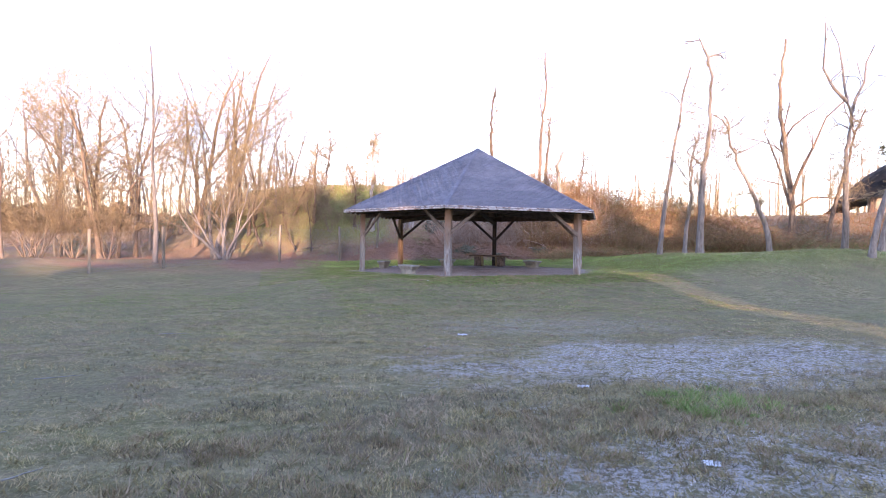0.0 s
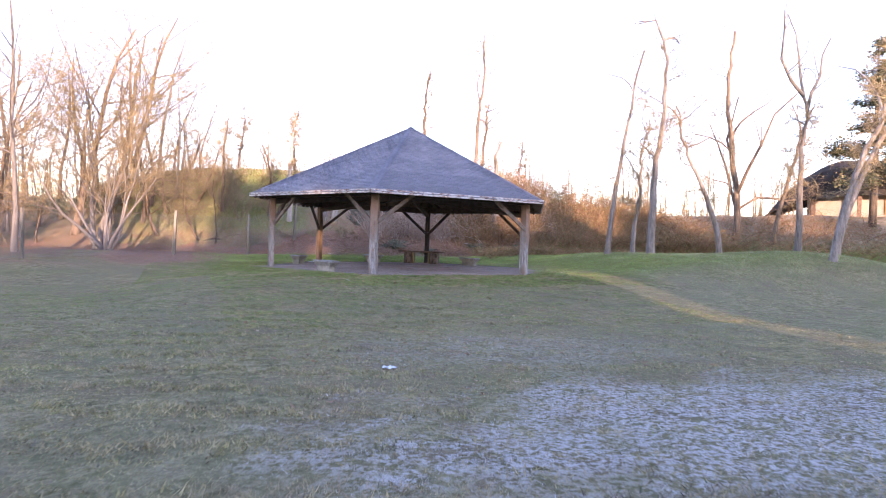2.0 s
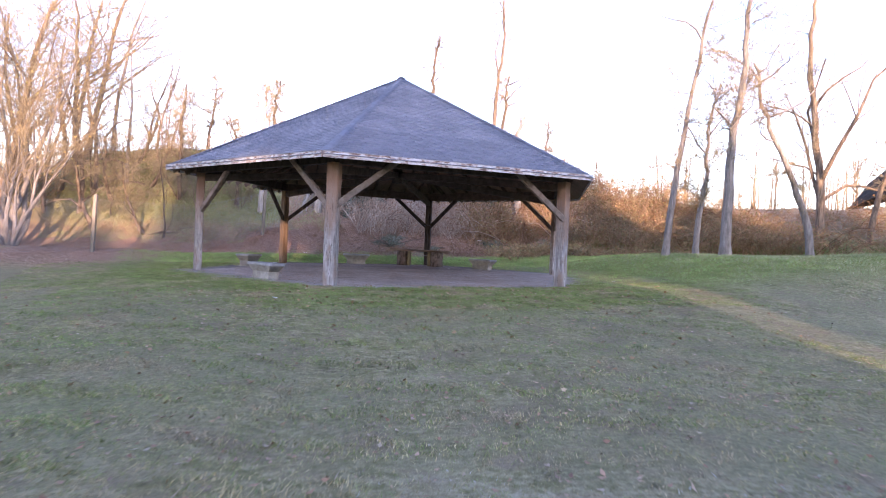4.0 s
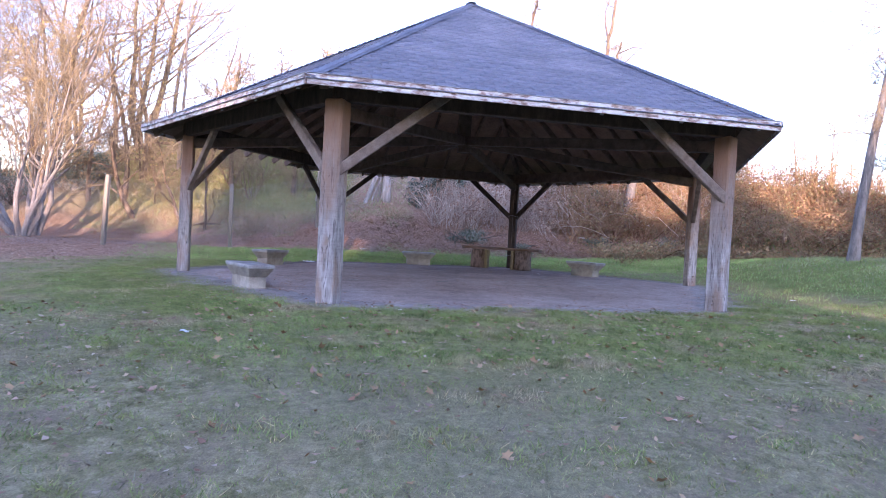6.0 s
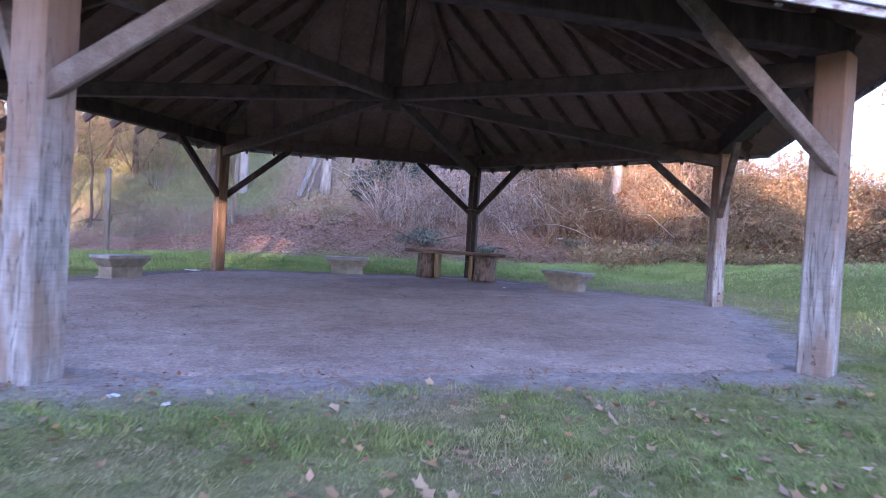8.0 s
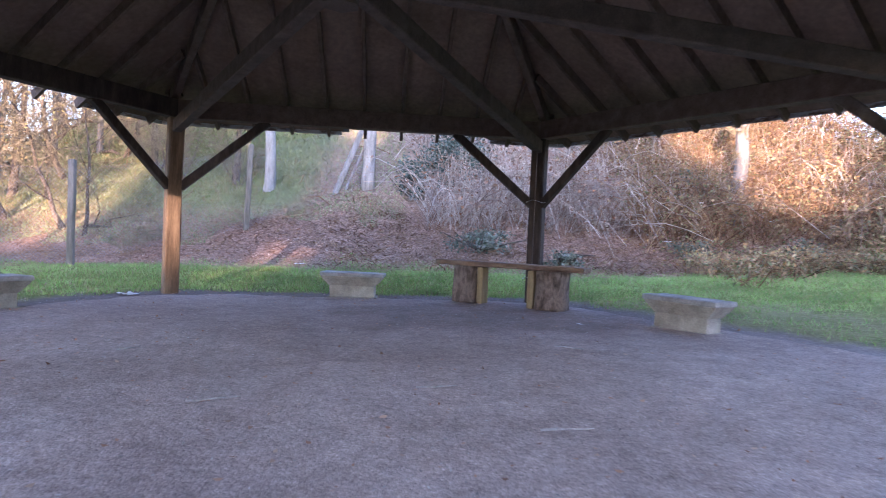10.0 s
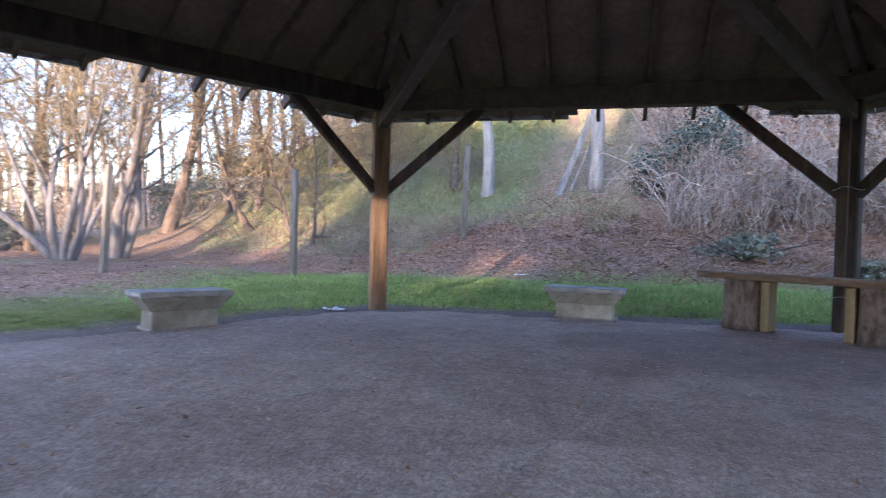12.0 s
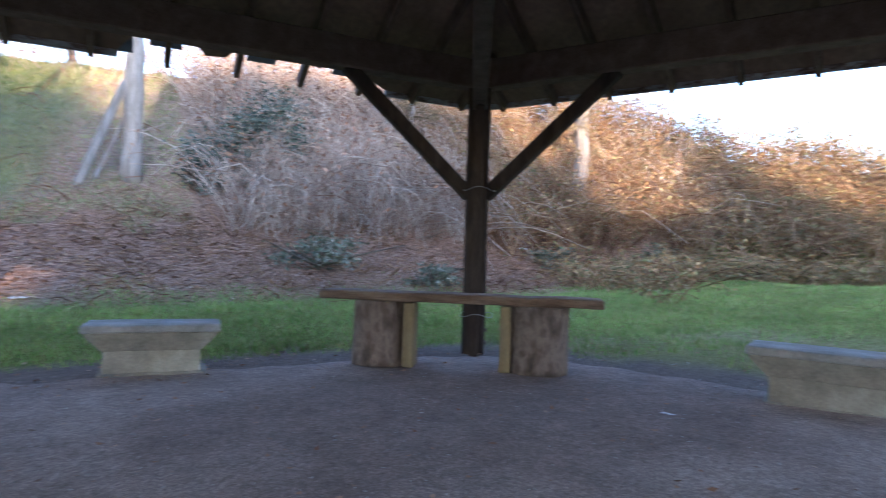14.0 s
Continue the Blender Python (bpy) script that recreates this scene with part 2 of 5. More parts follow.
SHINGLE = surface("slate_grey_asphalt_shingle", [(0.14, 0.145, 0.182), (0.188, 0.195, 0.238), (0.24, 0.245, 0.285)], 0.8, 55, 0.85, 0.5, vary="island", amount=0.13)
SHINGLE_PIECE = surface("slate_grey_shingle_tab", [(0.14, 0.145, 0.182), (0.188, 0.195, 0.238), (0.24, 0.245, 0.285)], 0.8, 55, 0.85, 0.5, vary="object", amount=0.13)
CONCRETE = surface("worn_cast_concrete", [(0.20, 0.175, 0.145), (0.30, 0.27, 0.22), (0.40, 0.37, 0.31)], 4.0, 45, 0.9, 0.5, vary="object", amount=0.15)
CONCRETE_TOP = surface("weathered_grey_concrete_top", [(0.23, 0.22, 0.21), (0.33, 0.32, 0.31), (0.43, 0.42, 0.41)], 3.0, 40, 0.85, 0.5)
LOG_BARK = surface("rough_log_bark", [(0.06, 0.042, 0.034), (0.13, 0.093, 0.074), (0.22, 0.165, 0.135), (0.10, 0.07, 0.055)], 5.0, 14, 0.9, 1.0, stretch=(1.6, 1.6, 0.8), dist=0.03)
LOG_CUT = surface("yellow_sawn_timber", [(0.19, 0.14, 0.075), (0.29, 0.22, 0.12)], 3, 30, 0.8, 0.3, stretch=(4, 4, 1))
PLANK = surface("brown_plank", [(0.09, 0.052, 0.035), (0.19, 0.12, 0.08), (0.27, 0.19, 0.135)], 2.0, 25, 0.8, 0.5, stretch=(1, 6, 6))
BARK = bark_material("grey_brown_bark", [(0.10, 0.07, 0.05), (0.19, 0.14, 0.10), (0.29, 0.225, 0.16)])
PALE_BARK = bark_material("pale_grey_bark", [(0.15, 0.13, 0.115), (0.25, 0.22, 0.195), (0.36, 0.325, 0.29)])
GREY_BARK = bark_material("smooth_grey_bark", [(0.12, 0.105, 0.095), (0.19, 0.17, 0.155), (0.27, 0.245, 0.225)])
DARK_BARK = bark_material("dark_bark", [(0.06, 0.045, 0.033), (0.12, 0.09, 0.065), (0.18, 0.135, 0.10)])
SILVER_WOOD = surface("silvered_dead_trunk", [(0.24, 0.215, 0.19), (0.36, 0.33, 0.30), (0.48, 0.45, 0.42)], 1.8, 14, 0.85, 0.7, stretch=(5, 5, 1), dist=0.02)
TWIG = surface("reddish_twigs", [(0.17, 0.125, 0.075), (0.27, 0.21, 0.125), (0.37, 0.30, 0.18)], 0.7, 12, 0.85, 0.1, vary="object", amount=0.3)
RED_CANE = palette("red_brown_bramble_canes", [(0.12, 0.06, 0.033), (0.23, 0.122, 0.062), (0.35, 0.21, 0.115), (0.17, 0.082, 0.043), (0.43, 0.29, 0.17), (0.25, 0.15, 0.088)], 0.7)
CANE = palette("dry_bramble_canes", [(0.21, 0.145, 0.115), (0.37, 0.28, 0.22), (0.52, 0.43, 0.345), (0.29, 0.17, 0.12), (0.62, 0.54, 0.45), (0.43, 0.355, 0.29)], 0.7)
DEAD_LEAF = palette("dead_brown_leaves", [(0.21, 0.095, 0.05), (0.36, 0.19, 0.11), (0.28, 0.155, 0.10), (0.47, 0.29, 0.19), (0.19, 0.11, 0.075), (0.53, 0.38, 0.275)], 0.6)
GROUND_IVY = palette("grey_green_ivy_leaves", [(0.09, 0.11, 0.07), (0.16, 0.18, 0.12), (0.22, 0.21, 0.15), (0.28, 0.28, 0.22)], 0.5)
PALE_LEAF = palette("pale_dry_leaves", [(0.36, 0.27, 0.18), (0.30, 0.20, 0.12), (0.42, 0.33, 0.23), (0.22, 0.13, 0.07), (0.33, 0.22, 0.12)], 0.6)
GOLD_LEAF = palette("last_golden_leaves", [(0.34, 0.24, 0.07), (0.42, 0.33, 0.12), (0.28, 0.18, 0.07), (0.30, 0.30, 0.11)], 0.6)
TAN_LEAF = palette("curled_tan_leaves", [(0.30, 0.17, 0.075), (0.40, 0.25, 0.13), (0.22, 0.12, 0.055), (0.45, 0.32, 0.19)], 0.6)
NEEDLE = palette("conifer_needles", [(0.05, 0.065, 0.035), (0.10, 0.11, 0.06), (0.17, 0.15, 0.09), (0.24, 0.19, 0.11)], 0.6)
MIXED_LEAF = palette("bramble_leaves_brown_and_green", [(0.30, 0.16, 0.07), (0.40, 0.25, 0.11), (0.15, 0.17, 0.075), (0.25, 0.22, 0.10), (0.46, 0.32, 0.16), (0.13, 0.14, 0.075)], 0.6)
HEDGE_LEAF = palette("dull_hedge_leaves", [(0.10, 0.075, 0.05), (0.17, 0.12, 0.085), (0.08, 0.085, 0.05), (0.22, 0.155, 0.11), (0.12, 0.105, 0.065)], 0.7)
IVY_LEAF = palette("dark_evergreen_leaves", [(0.04, 0.06, 0.045), (0.085, 0.12, 0.09), (0.15, 0.19, 0.16), (0.24, 0.28, 0.25)], 0.4)
BLADE = palette("lawn_blades", [(0.30, 0.265, 0.105), (0.43, 0.355, 0.155), (0.35, 0.305, 0.125), (0.55, 0.425, 0.235), (0.33, 0.29, 0.11), (0.64, 0.50, 0.31), (0.46, 0.37, 0.18)], 0.75, (0.50, 0.39, 0.215))
LUSH_BLADE = palette("long_green_blades", [(0.16, 0.29, 0.065), (0.24, 0.39, 0.095), (0.31, 0.44, 0.13), (0.39, 0.36, 0.17), (0.19, 0.32, 0.085), (0.31, 0.23, 0.14)], 0.6)
GREEN_BLADE = palette("mown_green_blades", [(0.098, 0.165, 0.042), (0.162, 0.25, 0.064), (0.225, 0.31, 0.085), (0.125, 0.20, 0.05), (0.34, 0.30, 0.13), (0.19, 0.27, 0.075)], 0.7, (0.25, 0.275, 0.088))
SLOPE_BLADE = palette("rough_slope_grass", [(0.17, 0.22, 0.09), (0.27, 0.32, 0.14), (0.36, 0.34, 0.19), (0.22, 0.28, 0.115), (0.45, 0.38, 0.26)], 0.75)
TUSSOCK = palette("rough_brown_tussocks", [(0.24, 0.19, 0.09), (0.38, 0.28, 0.17), (0.48, 0.36, 0.24), (0.27, 0.26, 0.10), (0.32, 0.20, 0.14)], 0.75)
WEED = palette("coarse_weeds", [(0.12, 0.11, 0.07), (0.20, 0.155, 0.11), (0.30, 0.23, 0.17), (0.13, 0.16, 0.07), (0.36, 0.30, 0.22)], 0.7)
FROST_BLADE = palette("rime_covered_blades", [(0.34, 0.33, 0.30), (0.56, 0.52, 0.49), (0.74, 0.68, 0.65), (0.25, 0.22, 0.15), (0.62, 0.57, 0.54)], 0.6)
STONE = palette("pale_grit", [(0.20, 0.18, 0.16), (0.34, 0.31, 0.28), (0.5, 0.47, 0.43), (0.12, 0.10, 0.085)], 0.85)
PAPER = surface("white_crumpled_paper", [(0.62, 0.62, 0.64), (0.8, 0.8, 0.82)], 6, 30, 0.6, 0.4)
WIRE = surface("dull_galvanised_wire", [(0.26, 0.26, 0.27), (0.36, 0.36, 0.37)], 4, 30, 0.5, 0.1, metal=0.6)
STEEL = surface("rusty_bolt_steel", [(0.16, 0.10, 0.07), (0.25, 0.2, 0.17)], 8, 60, 0.6, 0.3, metal=0.5)
HUT_WALL = surface("pale_rendered_wall", [(0.34, 0.29, 0.25), (0.46, 0.40, 0.35)], 1.2, 14, 0.9, 0.3)
HUT_ROOF = surface("dark_mossy_roof", [(0.045, 0.038, 0.033), (0.085, 0.07, 0.06), (0.12, 0.10, 0.08)], 1.0, 14, 0.9, 0.5)
HUT_DOOR = surface("orange_brown_door", [(0.32, 0.17, 0.06), (0.46, 0.26, 0.10)], 2, 20, 0.7, 0.2)

# ---- mesh helpers ----
def fast_mesh(name, verts, faces, mat, smooth=False):
    """A mesh from vertex and face arrays; all faces have the same number of corners."""
    verts, faces = np.asarray(verts, np.float32), np.asarray(faces, np.int32)
    me = bpy.data.meshes.new(name)
    n, k = faces.shape
    me.vertices.add(len(verts)); me.vertices.foreach_set("co", verts.ravel())
    me.loops.add(n * k); me.loops.foreach_set("vertex_index", faces.ravel())
    me.polygons.add(n); me.polygons.foreach_set("loop_start", np.arange(0, n * k, k, dtype=np.int32))
    me.update(calc_edges=True)
    me.materials.append(mat)
    if smooth:
        me.polygons.foreach_set("use_smooth", np.ones(n, bool))
    return me


def child(ob, parent):
    if parent is not None:
        ob.parent = parent
    return ob


def part(name, bm, mat, parent=None, label="", smooth=False):
    me = bpy.data.meshes.new(name)
    bm.to_mesh(me)
    bm.free()
    me.materials.append(mat)
    if smooth:
        for p in me.polygons:
            p.use_smooth = True
    ob = child(new(name, me), parent)
    return tagged(ob, label) if label else ob


def piece(name, me, parent=None, label=""):
    ob = child(new(name, me), parent)
    return tagged(ob, label) if label else ob


def empty(name, m, label, category, group="", kind=""):
    ob = new(name)
    ob.matrix_world = m
    return tagged(ob, label, category, group, kind)


def box(bm, size, centre=(0, 0, 0), turn=None, bevel=0.0):
    m = Matrix.Translation(centre) @ (turn.to_4x4() if turn else Matrix()) @ Matrix.Diagonal((*size, 1))
    vs = bmesh.ops.create_cube(bm, size=1, matrix=m)["verts"]
    if bevel:
        es = list({e for v in vs for e in v.link_edges})
        bmesh.ops.bevel(bm, geom=es, offset=bevel, segments=1, affect="EDGES")
    return bm


def beam_bm(a, b, w, d, bevel=0.012, up=(0, 0, 1)):
    """A timber from a to b, w wide and d deep."""
    a, b = Vector(a), Vector(b)
    z = (b - a).normalized()
    x = Vector(up).cross(z)
    x = x.normalized() if x.length > 1e-4 else Vector((1, 0, 0))
    y = z.cross(x)
    rot = Matrix((x, y, z)).transposed()
    bm = bmesh.new()
    box(bm, (w, d, (b - a).length), (a + b) / 2, rot, bevel)
    return bm


class Tubes:
    """Collects tapered tubes into one vertex and face list."""

    def __init__(self):
        self.v, self.f, self.n = [], [], 0

    def add(self, pts, radii, sides):
        pts = np.asarray(pts, float)
        k = len(pts)
        d = np.gradient(pts, axis=0)
        d /= np.linalg.norm(d, axis=1)[:, None] + 1e-9
        ref = np.array((0.3, 0.9, 0.1)) if abs(d[0, 2]) > 0.7 else np.array((0.0, 0.0, 1.0))
        x = np.cross(d, ref); x /= np.linalg.norm(x, axis=1)[:, None] + 1e-9
        y = np.cross(d, x)
        a = np.arange(sides) * 2 * np.pi / sides
        ring = pts[:, None] + np.asarray(radii)[:, None, None] * (np.cos(a)[None, :, None] * x[:, None] + np.sin(a)[None, :, None] * y[:, None])
        self.v.append(ring.reshape(-1, 3))
        i, j = np.meshgrid(np.arange(k - 1), np.arange(sides), indexing="ij")
        p, q = i * sides + j, i * sides + (j + 1) % sides
        self.f.append((np.stack((p, q, q + sides, p + sides), -1).reshape(-1, 4) + self.n))
        self.n += k * sides

    def batch(self, pts, radii):
        """Many three-sided tubes at once: pts is tubes x points x 3, radii tubes x points."""
        n, k, _ = pts.shape
        d = np.gradient(pts, axis=1)
        d /= np.linalg.norm(d, axis=2)[..., None] + 1e-9
        x = np.cross(d, np.array((0.31, 0.27, 0.91)))
        x /= np.linalg.norm(x, axis=2)[..., None] + 1e-9
        y = np.cross(d, x)
        a = np.arange(3) * 2 * np.pi / 3
        ring = pts[:, :, None] + radii[:, :, None, None] * (np.cos(a)[:, None] * x[:, :, None] + np.sin(a)[:, None] * y[:, :, None])
        self.v.append(ring.reshape(-1, 3))
        c, i, j = np.meshgrid(np.arange(n), np.arange(k - 1), np.arange(3), indexing="ij")
        p, q = (c * k + i) * 3 + j, (c * k + i) * 3 + (j + 1) % 3
        self.f.append(np.stack((p, q, q + 3, p + 3), -1).reshape(-1, 4) + self.n)
        self.n += n * k * 3

    def mesh(self, name, mat):
        return fast_mesh(name, np.concatenate(self.v), np.concatenate(self.f), mat, True)


# ---- the lie of the land ----
def sm(a, b, v):
    t = np.clip((np.asarray(v, float) - a) / (b - a), 0, 1)
    return t * t * (3 - 2 * t)


def waves(x, y, size, seed):
    r = np.random.RandomState(seed)
    out = 0
    for _ in range(5):
        a, p = r.uniform(0, 2 * np.pi, 2)
        s = size * r.uniform(0.6, 1.5)
        out = out + np.sin((x * np.cos(a) + y * np.sin(a)) * 2 * np.pi / s + p)
    return out / 5


CREST_X = (-60, -24, -19.5, -16, -12, -7, 12, 20, 26, 32, 40, 80)
CREST_Y = (30, 30, 27, 25, 23, 22, 21, 16, 11, 5, 0, -8)
CREST_Z = (0.4, 1.0, 2.4, 4.8, 5.8, 6.4, 6.95, 5.0, 4.2, 4.3, 4.5, 4.5)
FOOT_X = (-60, -14, -8, -3, 5, 12, 20, 26, 32, 40, 80)
FOOT_Y = (16, 14, 11, 9.0, 9.0, 12.5, 6, 0, -7, -13, -22)


def bank_t(x, y):
    yf, yc = np.interp(x, FOOT_X, FOOT_Y), np.interp(x, CREST_X, CREST_Y)
    return (y - yf) / (yc - yf)


def ground_h(x, y):
    x, y = np.asarray(x, float), np.asarray(y, float)
    front, left = sm(-6, -15, y), sm(-6.3, -14, x) * sm(9, -2, y)
    z = -0.70 * (1 - (1 - front) * (1 - left)) + (0.0125 * np.clip(x, -7, 7) + 0.007 * np.clip(y, -7, 7)) * (1 - front)
    z = z + 0.95 * sm(6.8, 13.5, x) * sm(-13, -2, y) * (1 - 0.45 * sm(2, 8, y)) + 0.7 * np.exp(-((x - 20.5) / 5) ** 2 - ((y + 6.5) / 4.5) ** 2)
    z = z + 0.22 * sm(6, 9, y) * sm(14, 6, x)
    t = bank_t(x, y)
    tc = np.clip(t, 0, 1)
    crest = np.interp(x, CREST_X, CREST_Z)
    rise = 0.7 * tc ** 1.5 + 0.3 * (tc * tc * (3 - 2 * tc))
    z = z + (crest - np.minimum(z, 1.2)) * rise
    yc = np.interp(x, CREST_X, CREST_Y)
    z = z - 0.03 * np.clip(y - yc - 3, 0, 70) * sm(0.4, 3, crest)
    flat = np.clip(np.hypot(x, y) - 6.4, 0, 6) / 6
    bump = 0.05 * waves(x, y, 5.0, 3) + 0.025 * waves(x, y, 1.6, 4)
    return z + bump * flat + (0.25 * waves(x, y, 6.0, 5) + 0.12 * waves(x, y, 2.2, 6)) * sm(0.15, 0.5, tc) * sm(1.3, 0.9, t)


def frost_mask(x, y):
    a = sm(1.25, 0.55, np.hypot((x + 3.4) / 5.2, (y + 23.7) / 2.3) + 0.45 * waves(x, y, 2.6, 11) + 0.45 * waves(x, y, 0.9, 15))
    b = sm(1.2, 0.6, np.hypot((x + 6.2) / 3.4, (y + 28.4) / 1.1) + 0.3 * waves(x, y, 1.6, 13) + 0.45 * waves(x, y, 0.7, 16))
    c = 0.3 * sm(1.2, 0.4, np.hypot((x + 4.2) / 3.5, (y + 18.8) / 2.2) + 0.35 * waves(x, y, 2.2, 14))
    return np.clip(np.maximum(np.maximum(a, 0.8 * b), c), 0, 1)


def lush_mask(x, y):
    back = sm(5.3, 6.2, y) * sm(10.2, 8.6, y + 0.9 * waves(x, y, 3, 21) - 0.7 * np.exp(-((x - 0.8) / 2.2) ** 2) - 0.5 * np.clip(x - 5, 0, 8)) * sm(-10.5, -6, x) * sm(26, 18, x)
    right = sm(6.8, 8.8, x + 0.5 * waves(x, y, 3, 23)) * sm(-9, -4, y + 0.12 * (x - 12)) * sm(11, 7, y)
    edge = (0.5 + 0.4 * sm(-3, -5, x)) * sm(10.5, 7.5, np.hypot(x, y)) * sm(5.6, 6.6, np.hypot(x, y))
    slope = 0.95 * sm(0.12, 0.3, bank_t(x, y) - 0.17 * sm(-6, -2, x)) * sm(-16, -12, x) * sm(1.0, -2.0, x + 1.5 * waves(x, y, 4, 24))
    return np.clip(np.maximum(np.maximum(np.maximum(back, right), edge), slope) + 0.3 * sm(0.3, 0.8, waves(x, y, 7.0, 22)), 0, 1)


def litter_mask(x, y):
    wood = sm(-6.2, -9.5, x + 1.2 * waves(x, y, 4, 31) - 0.35 * np.clip(y - 8, -8, 4)) * sm(2.0, 6.0, y + 0.10 * (x + 10))
    foot = sm(1.0, 0.6, bank_t(x, y) * sm(0, -3, x) * 2.2) * sm(9.0, 10.6, y + 0.6 * waves(x, y, 3, 32) - 0.35 * np.clip(x - 6, 0, 8)) * sm(-30, -6, x) * sm(40, 20, x)
    wood = wood * (1 - 0.8 * sm(0.08, 0.3, bank_t(x, y)) * sm(-19, -16, x)) * (1 - 0.85 * sm(-0.4, 0.15, waves(x, y, 5.0, 35)) * sm(-11, -14, x))
    return np.clip(np.maximum(0.95 * wood, foot), 0, 1)


def bank_mask(x, y):
    t = bank_t(x, y)
    return sm(0.3, 0.6, t + 0.12 * waves(x, y, 4, 33)) * (0.12 + 0.78 * sm(-3, 1.5, x + 0.8 * waves(x, y, 3, 34)))

# ---- ground ----
def axis(lo, hi, step, far):
    core = list(np.arange(lo, hi + step / 2, step))
    out, d, p = [], step, hi
    while p < far:
        d *= 1.25
        p += d
        out.append(p)
    low, d, p = [], step, lo
    while p > -far:
        d *= 1.25
        p -= d
        low.append(p)
    return np.array(low[::-1] + core + out)


def hex_dist(x, y):
    """Metres outside the rounded six-sided dirt floor."""
    a = np.arctan2(y, x)
    return np.hypot(x, y) - np.minimum(5.8 / np.cos((a % (np.pi / 3)) - np.pi / 6), 6.45)


def make_ground():
    ax, ay = axis(-24, 30, 0.4, 3000), axis(-37, 26, 0.4, 3000)
    X, Y = np.meshgrid(ax, ay)
    far = sm(90, 500, np.hypot(X, Y))
    Z = ground_h(X, Y) * (1 - far) + 1.5 * far
    n, m = X.shape
    i, j = np.meshgrid(np.arange(n - 1), np.arange(m - 1), indexing="ij")
    p = (i * m + j).ravel()
    me = fast_mesh("ground", np.stack((X, Y, Z), -1).reshape(-1, 3), np.stack((p, p + 1, p + m + 1, p + m), -1), GROUND, True)
    x, y = X.ravel(), Y.ravel()
    # The dirt tone falls off towards the back, as light does under the roof.
    for name, val in (("frost", frost_mask(x, y)), ("lush", lush_mask(x, y)), ("litter", litter_mask(x, y)), ("bank", bank_mask(x, y)), ("dirt_shade", 0.8 * sm(-1.5, 4.0, y + 0.7 * waves(x, y, 2.5, 55))),
                      ("worn", sm(0.62, 0.08, hex_dist(x, y) + 0.3 * waves(x, y, 1.7, 41) + 0.15 * waves(x, y, 0.6, 42)))):
        me.attributes.new(name, "FLOAT", "POINT").data.foreach_set("value", np.asarray(val, np.float32))
    return tagged(new("ground", me), "frosty winter lawn rising to a leaf-strewn wooded bank", "ground", kind="structure")


make_ground()


def make_floor():
    """Packed dirt under the roof: a rounded hexagon with a frayed edge."""
    g = np.arange(-6.72, 6.73, 0.12)
    X, Y = np.meshgrid(g, g)
    a = np.arctan2(Y, X)
    ca, sa = np.cos(a) * 6, np.sin(a) * 6
    edge = np.minimum(5.85 / np.cos((a % (np.pi / 3)) - np.pi / 6), 6.45) - 0.22 + 0.12 * waves(ca, sa, 1.1, 51) + 0.15 * waves(ca, sa, 3.0, 52)
    r = np.hypot(X, Y)
    inside = r < edge
    pull = np.where(inside, 1.0, edge / np.maximum(r, 0.1))
    v = np.stack((X * pull, Y * pull, 0 * X), -1).reshape(-1, 3)
    fade = np.clip((np.hypot(v[:, 0], v[:, 1]) - 5.4) / 1.2, 0, 1)
    v[:, 2] = ground_h(v[:, 0], v[:, 1]) + 0.014 - 0.035 * sm(0.4, 0.0, edge.ravel() - np.hypot(v[:, 0], v[:, 1]) + 0.1 * waves(v[:, 0], v[:, 1], 0.6, 57)) + (0.008 * waves(v[:, 0], v[:, 1], 1.3, 53) + 0.006 * waves(v[:, 0], v[:, 1], 0.5, 56)) * (1 - fade)
    n = len(g)
    i, j = np.meshgrid(np.arange(n - 1), np.arange(n - 1), indexing="ij")
    keep = (inside[:-1, :-1].astype(int) + inside[1:, :-1] + inside[:-1, 1:] + inside[1:, 1:]) >= 1
    p = (i * n + j)[keep]
    f = np.stack((p, p + 1, p + n + 1, p + n), -1)
    used, back = np.unique(f, return_inverse=True)
    v, f = v[used], back.reshape(-1, 4)
    me = fast_mesh("floor", v, f, DIRT, True)
    # Dark patch by the table, plus shade towards the back put into the colour.
    dirt_shade = 0.85 * sm(0.9, 0.3, np.hypot((v[:, 0] - 2.2) / 3.2, (v[:, 1] - 3.2) / 2.2) + 0.3 * waves(v[:, 0], v[:, 1], 1.5, 54)) + 0.45 * sm(-1.5, 4.0, v[:, 1] + 0.7 * waves(v[:, 0], v[:, 1], 2.5, 55))
    me.attributes.new("dirt_shade", "FLOAT", "POINT").data.foreach_set("value", np.asarray(np.clip(dirt_shade, 0, 0.85), np.float32))
    tagged(new("floor", me), "packed grey dirt floor under the pavilion", "floor", kind="structure")


make_floor()

# ---- pavilion ----
R_EAVE, Z_EAVE, Z_APEX = 7.30, 3.055, 6.69
HEX = [Vector((math.cos(radians(a)), math.sin(radians(a)), 0)) for a in range(0, 360, 60)]   # right, back right, back left, left, front left, front right


FEET = [Vector(p) for p in ((6.33, 0, 0), (3.10, 5.43, 0), (-3.13, 5.45, 0), (-6.32, 0, 0), (-3.20, -5.45, 0), (3.31, -5.49, 0))]


def roof_z(p):
    """Top of the roof boards above a point of the plan."""
    ap = max(p[0] * math.cos(radians(30 + 60 * k)) + p[1] * math.sin(radians(30 + 60 * k)) for k in range(6))
    return Z_APEX - (Z_APEX - Z_EAVE) * ap / (R_EAVE * math.cos(radians(30)))


GAPS = {1: (0.18, 0.56), 2: (0.21, 0.58)}   # share of the eave, face by face, where the boards have rotted away


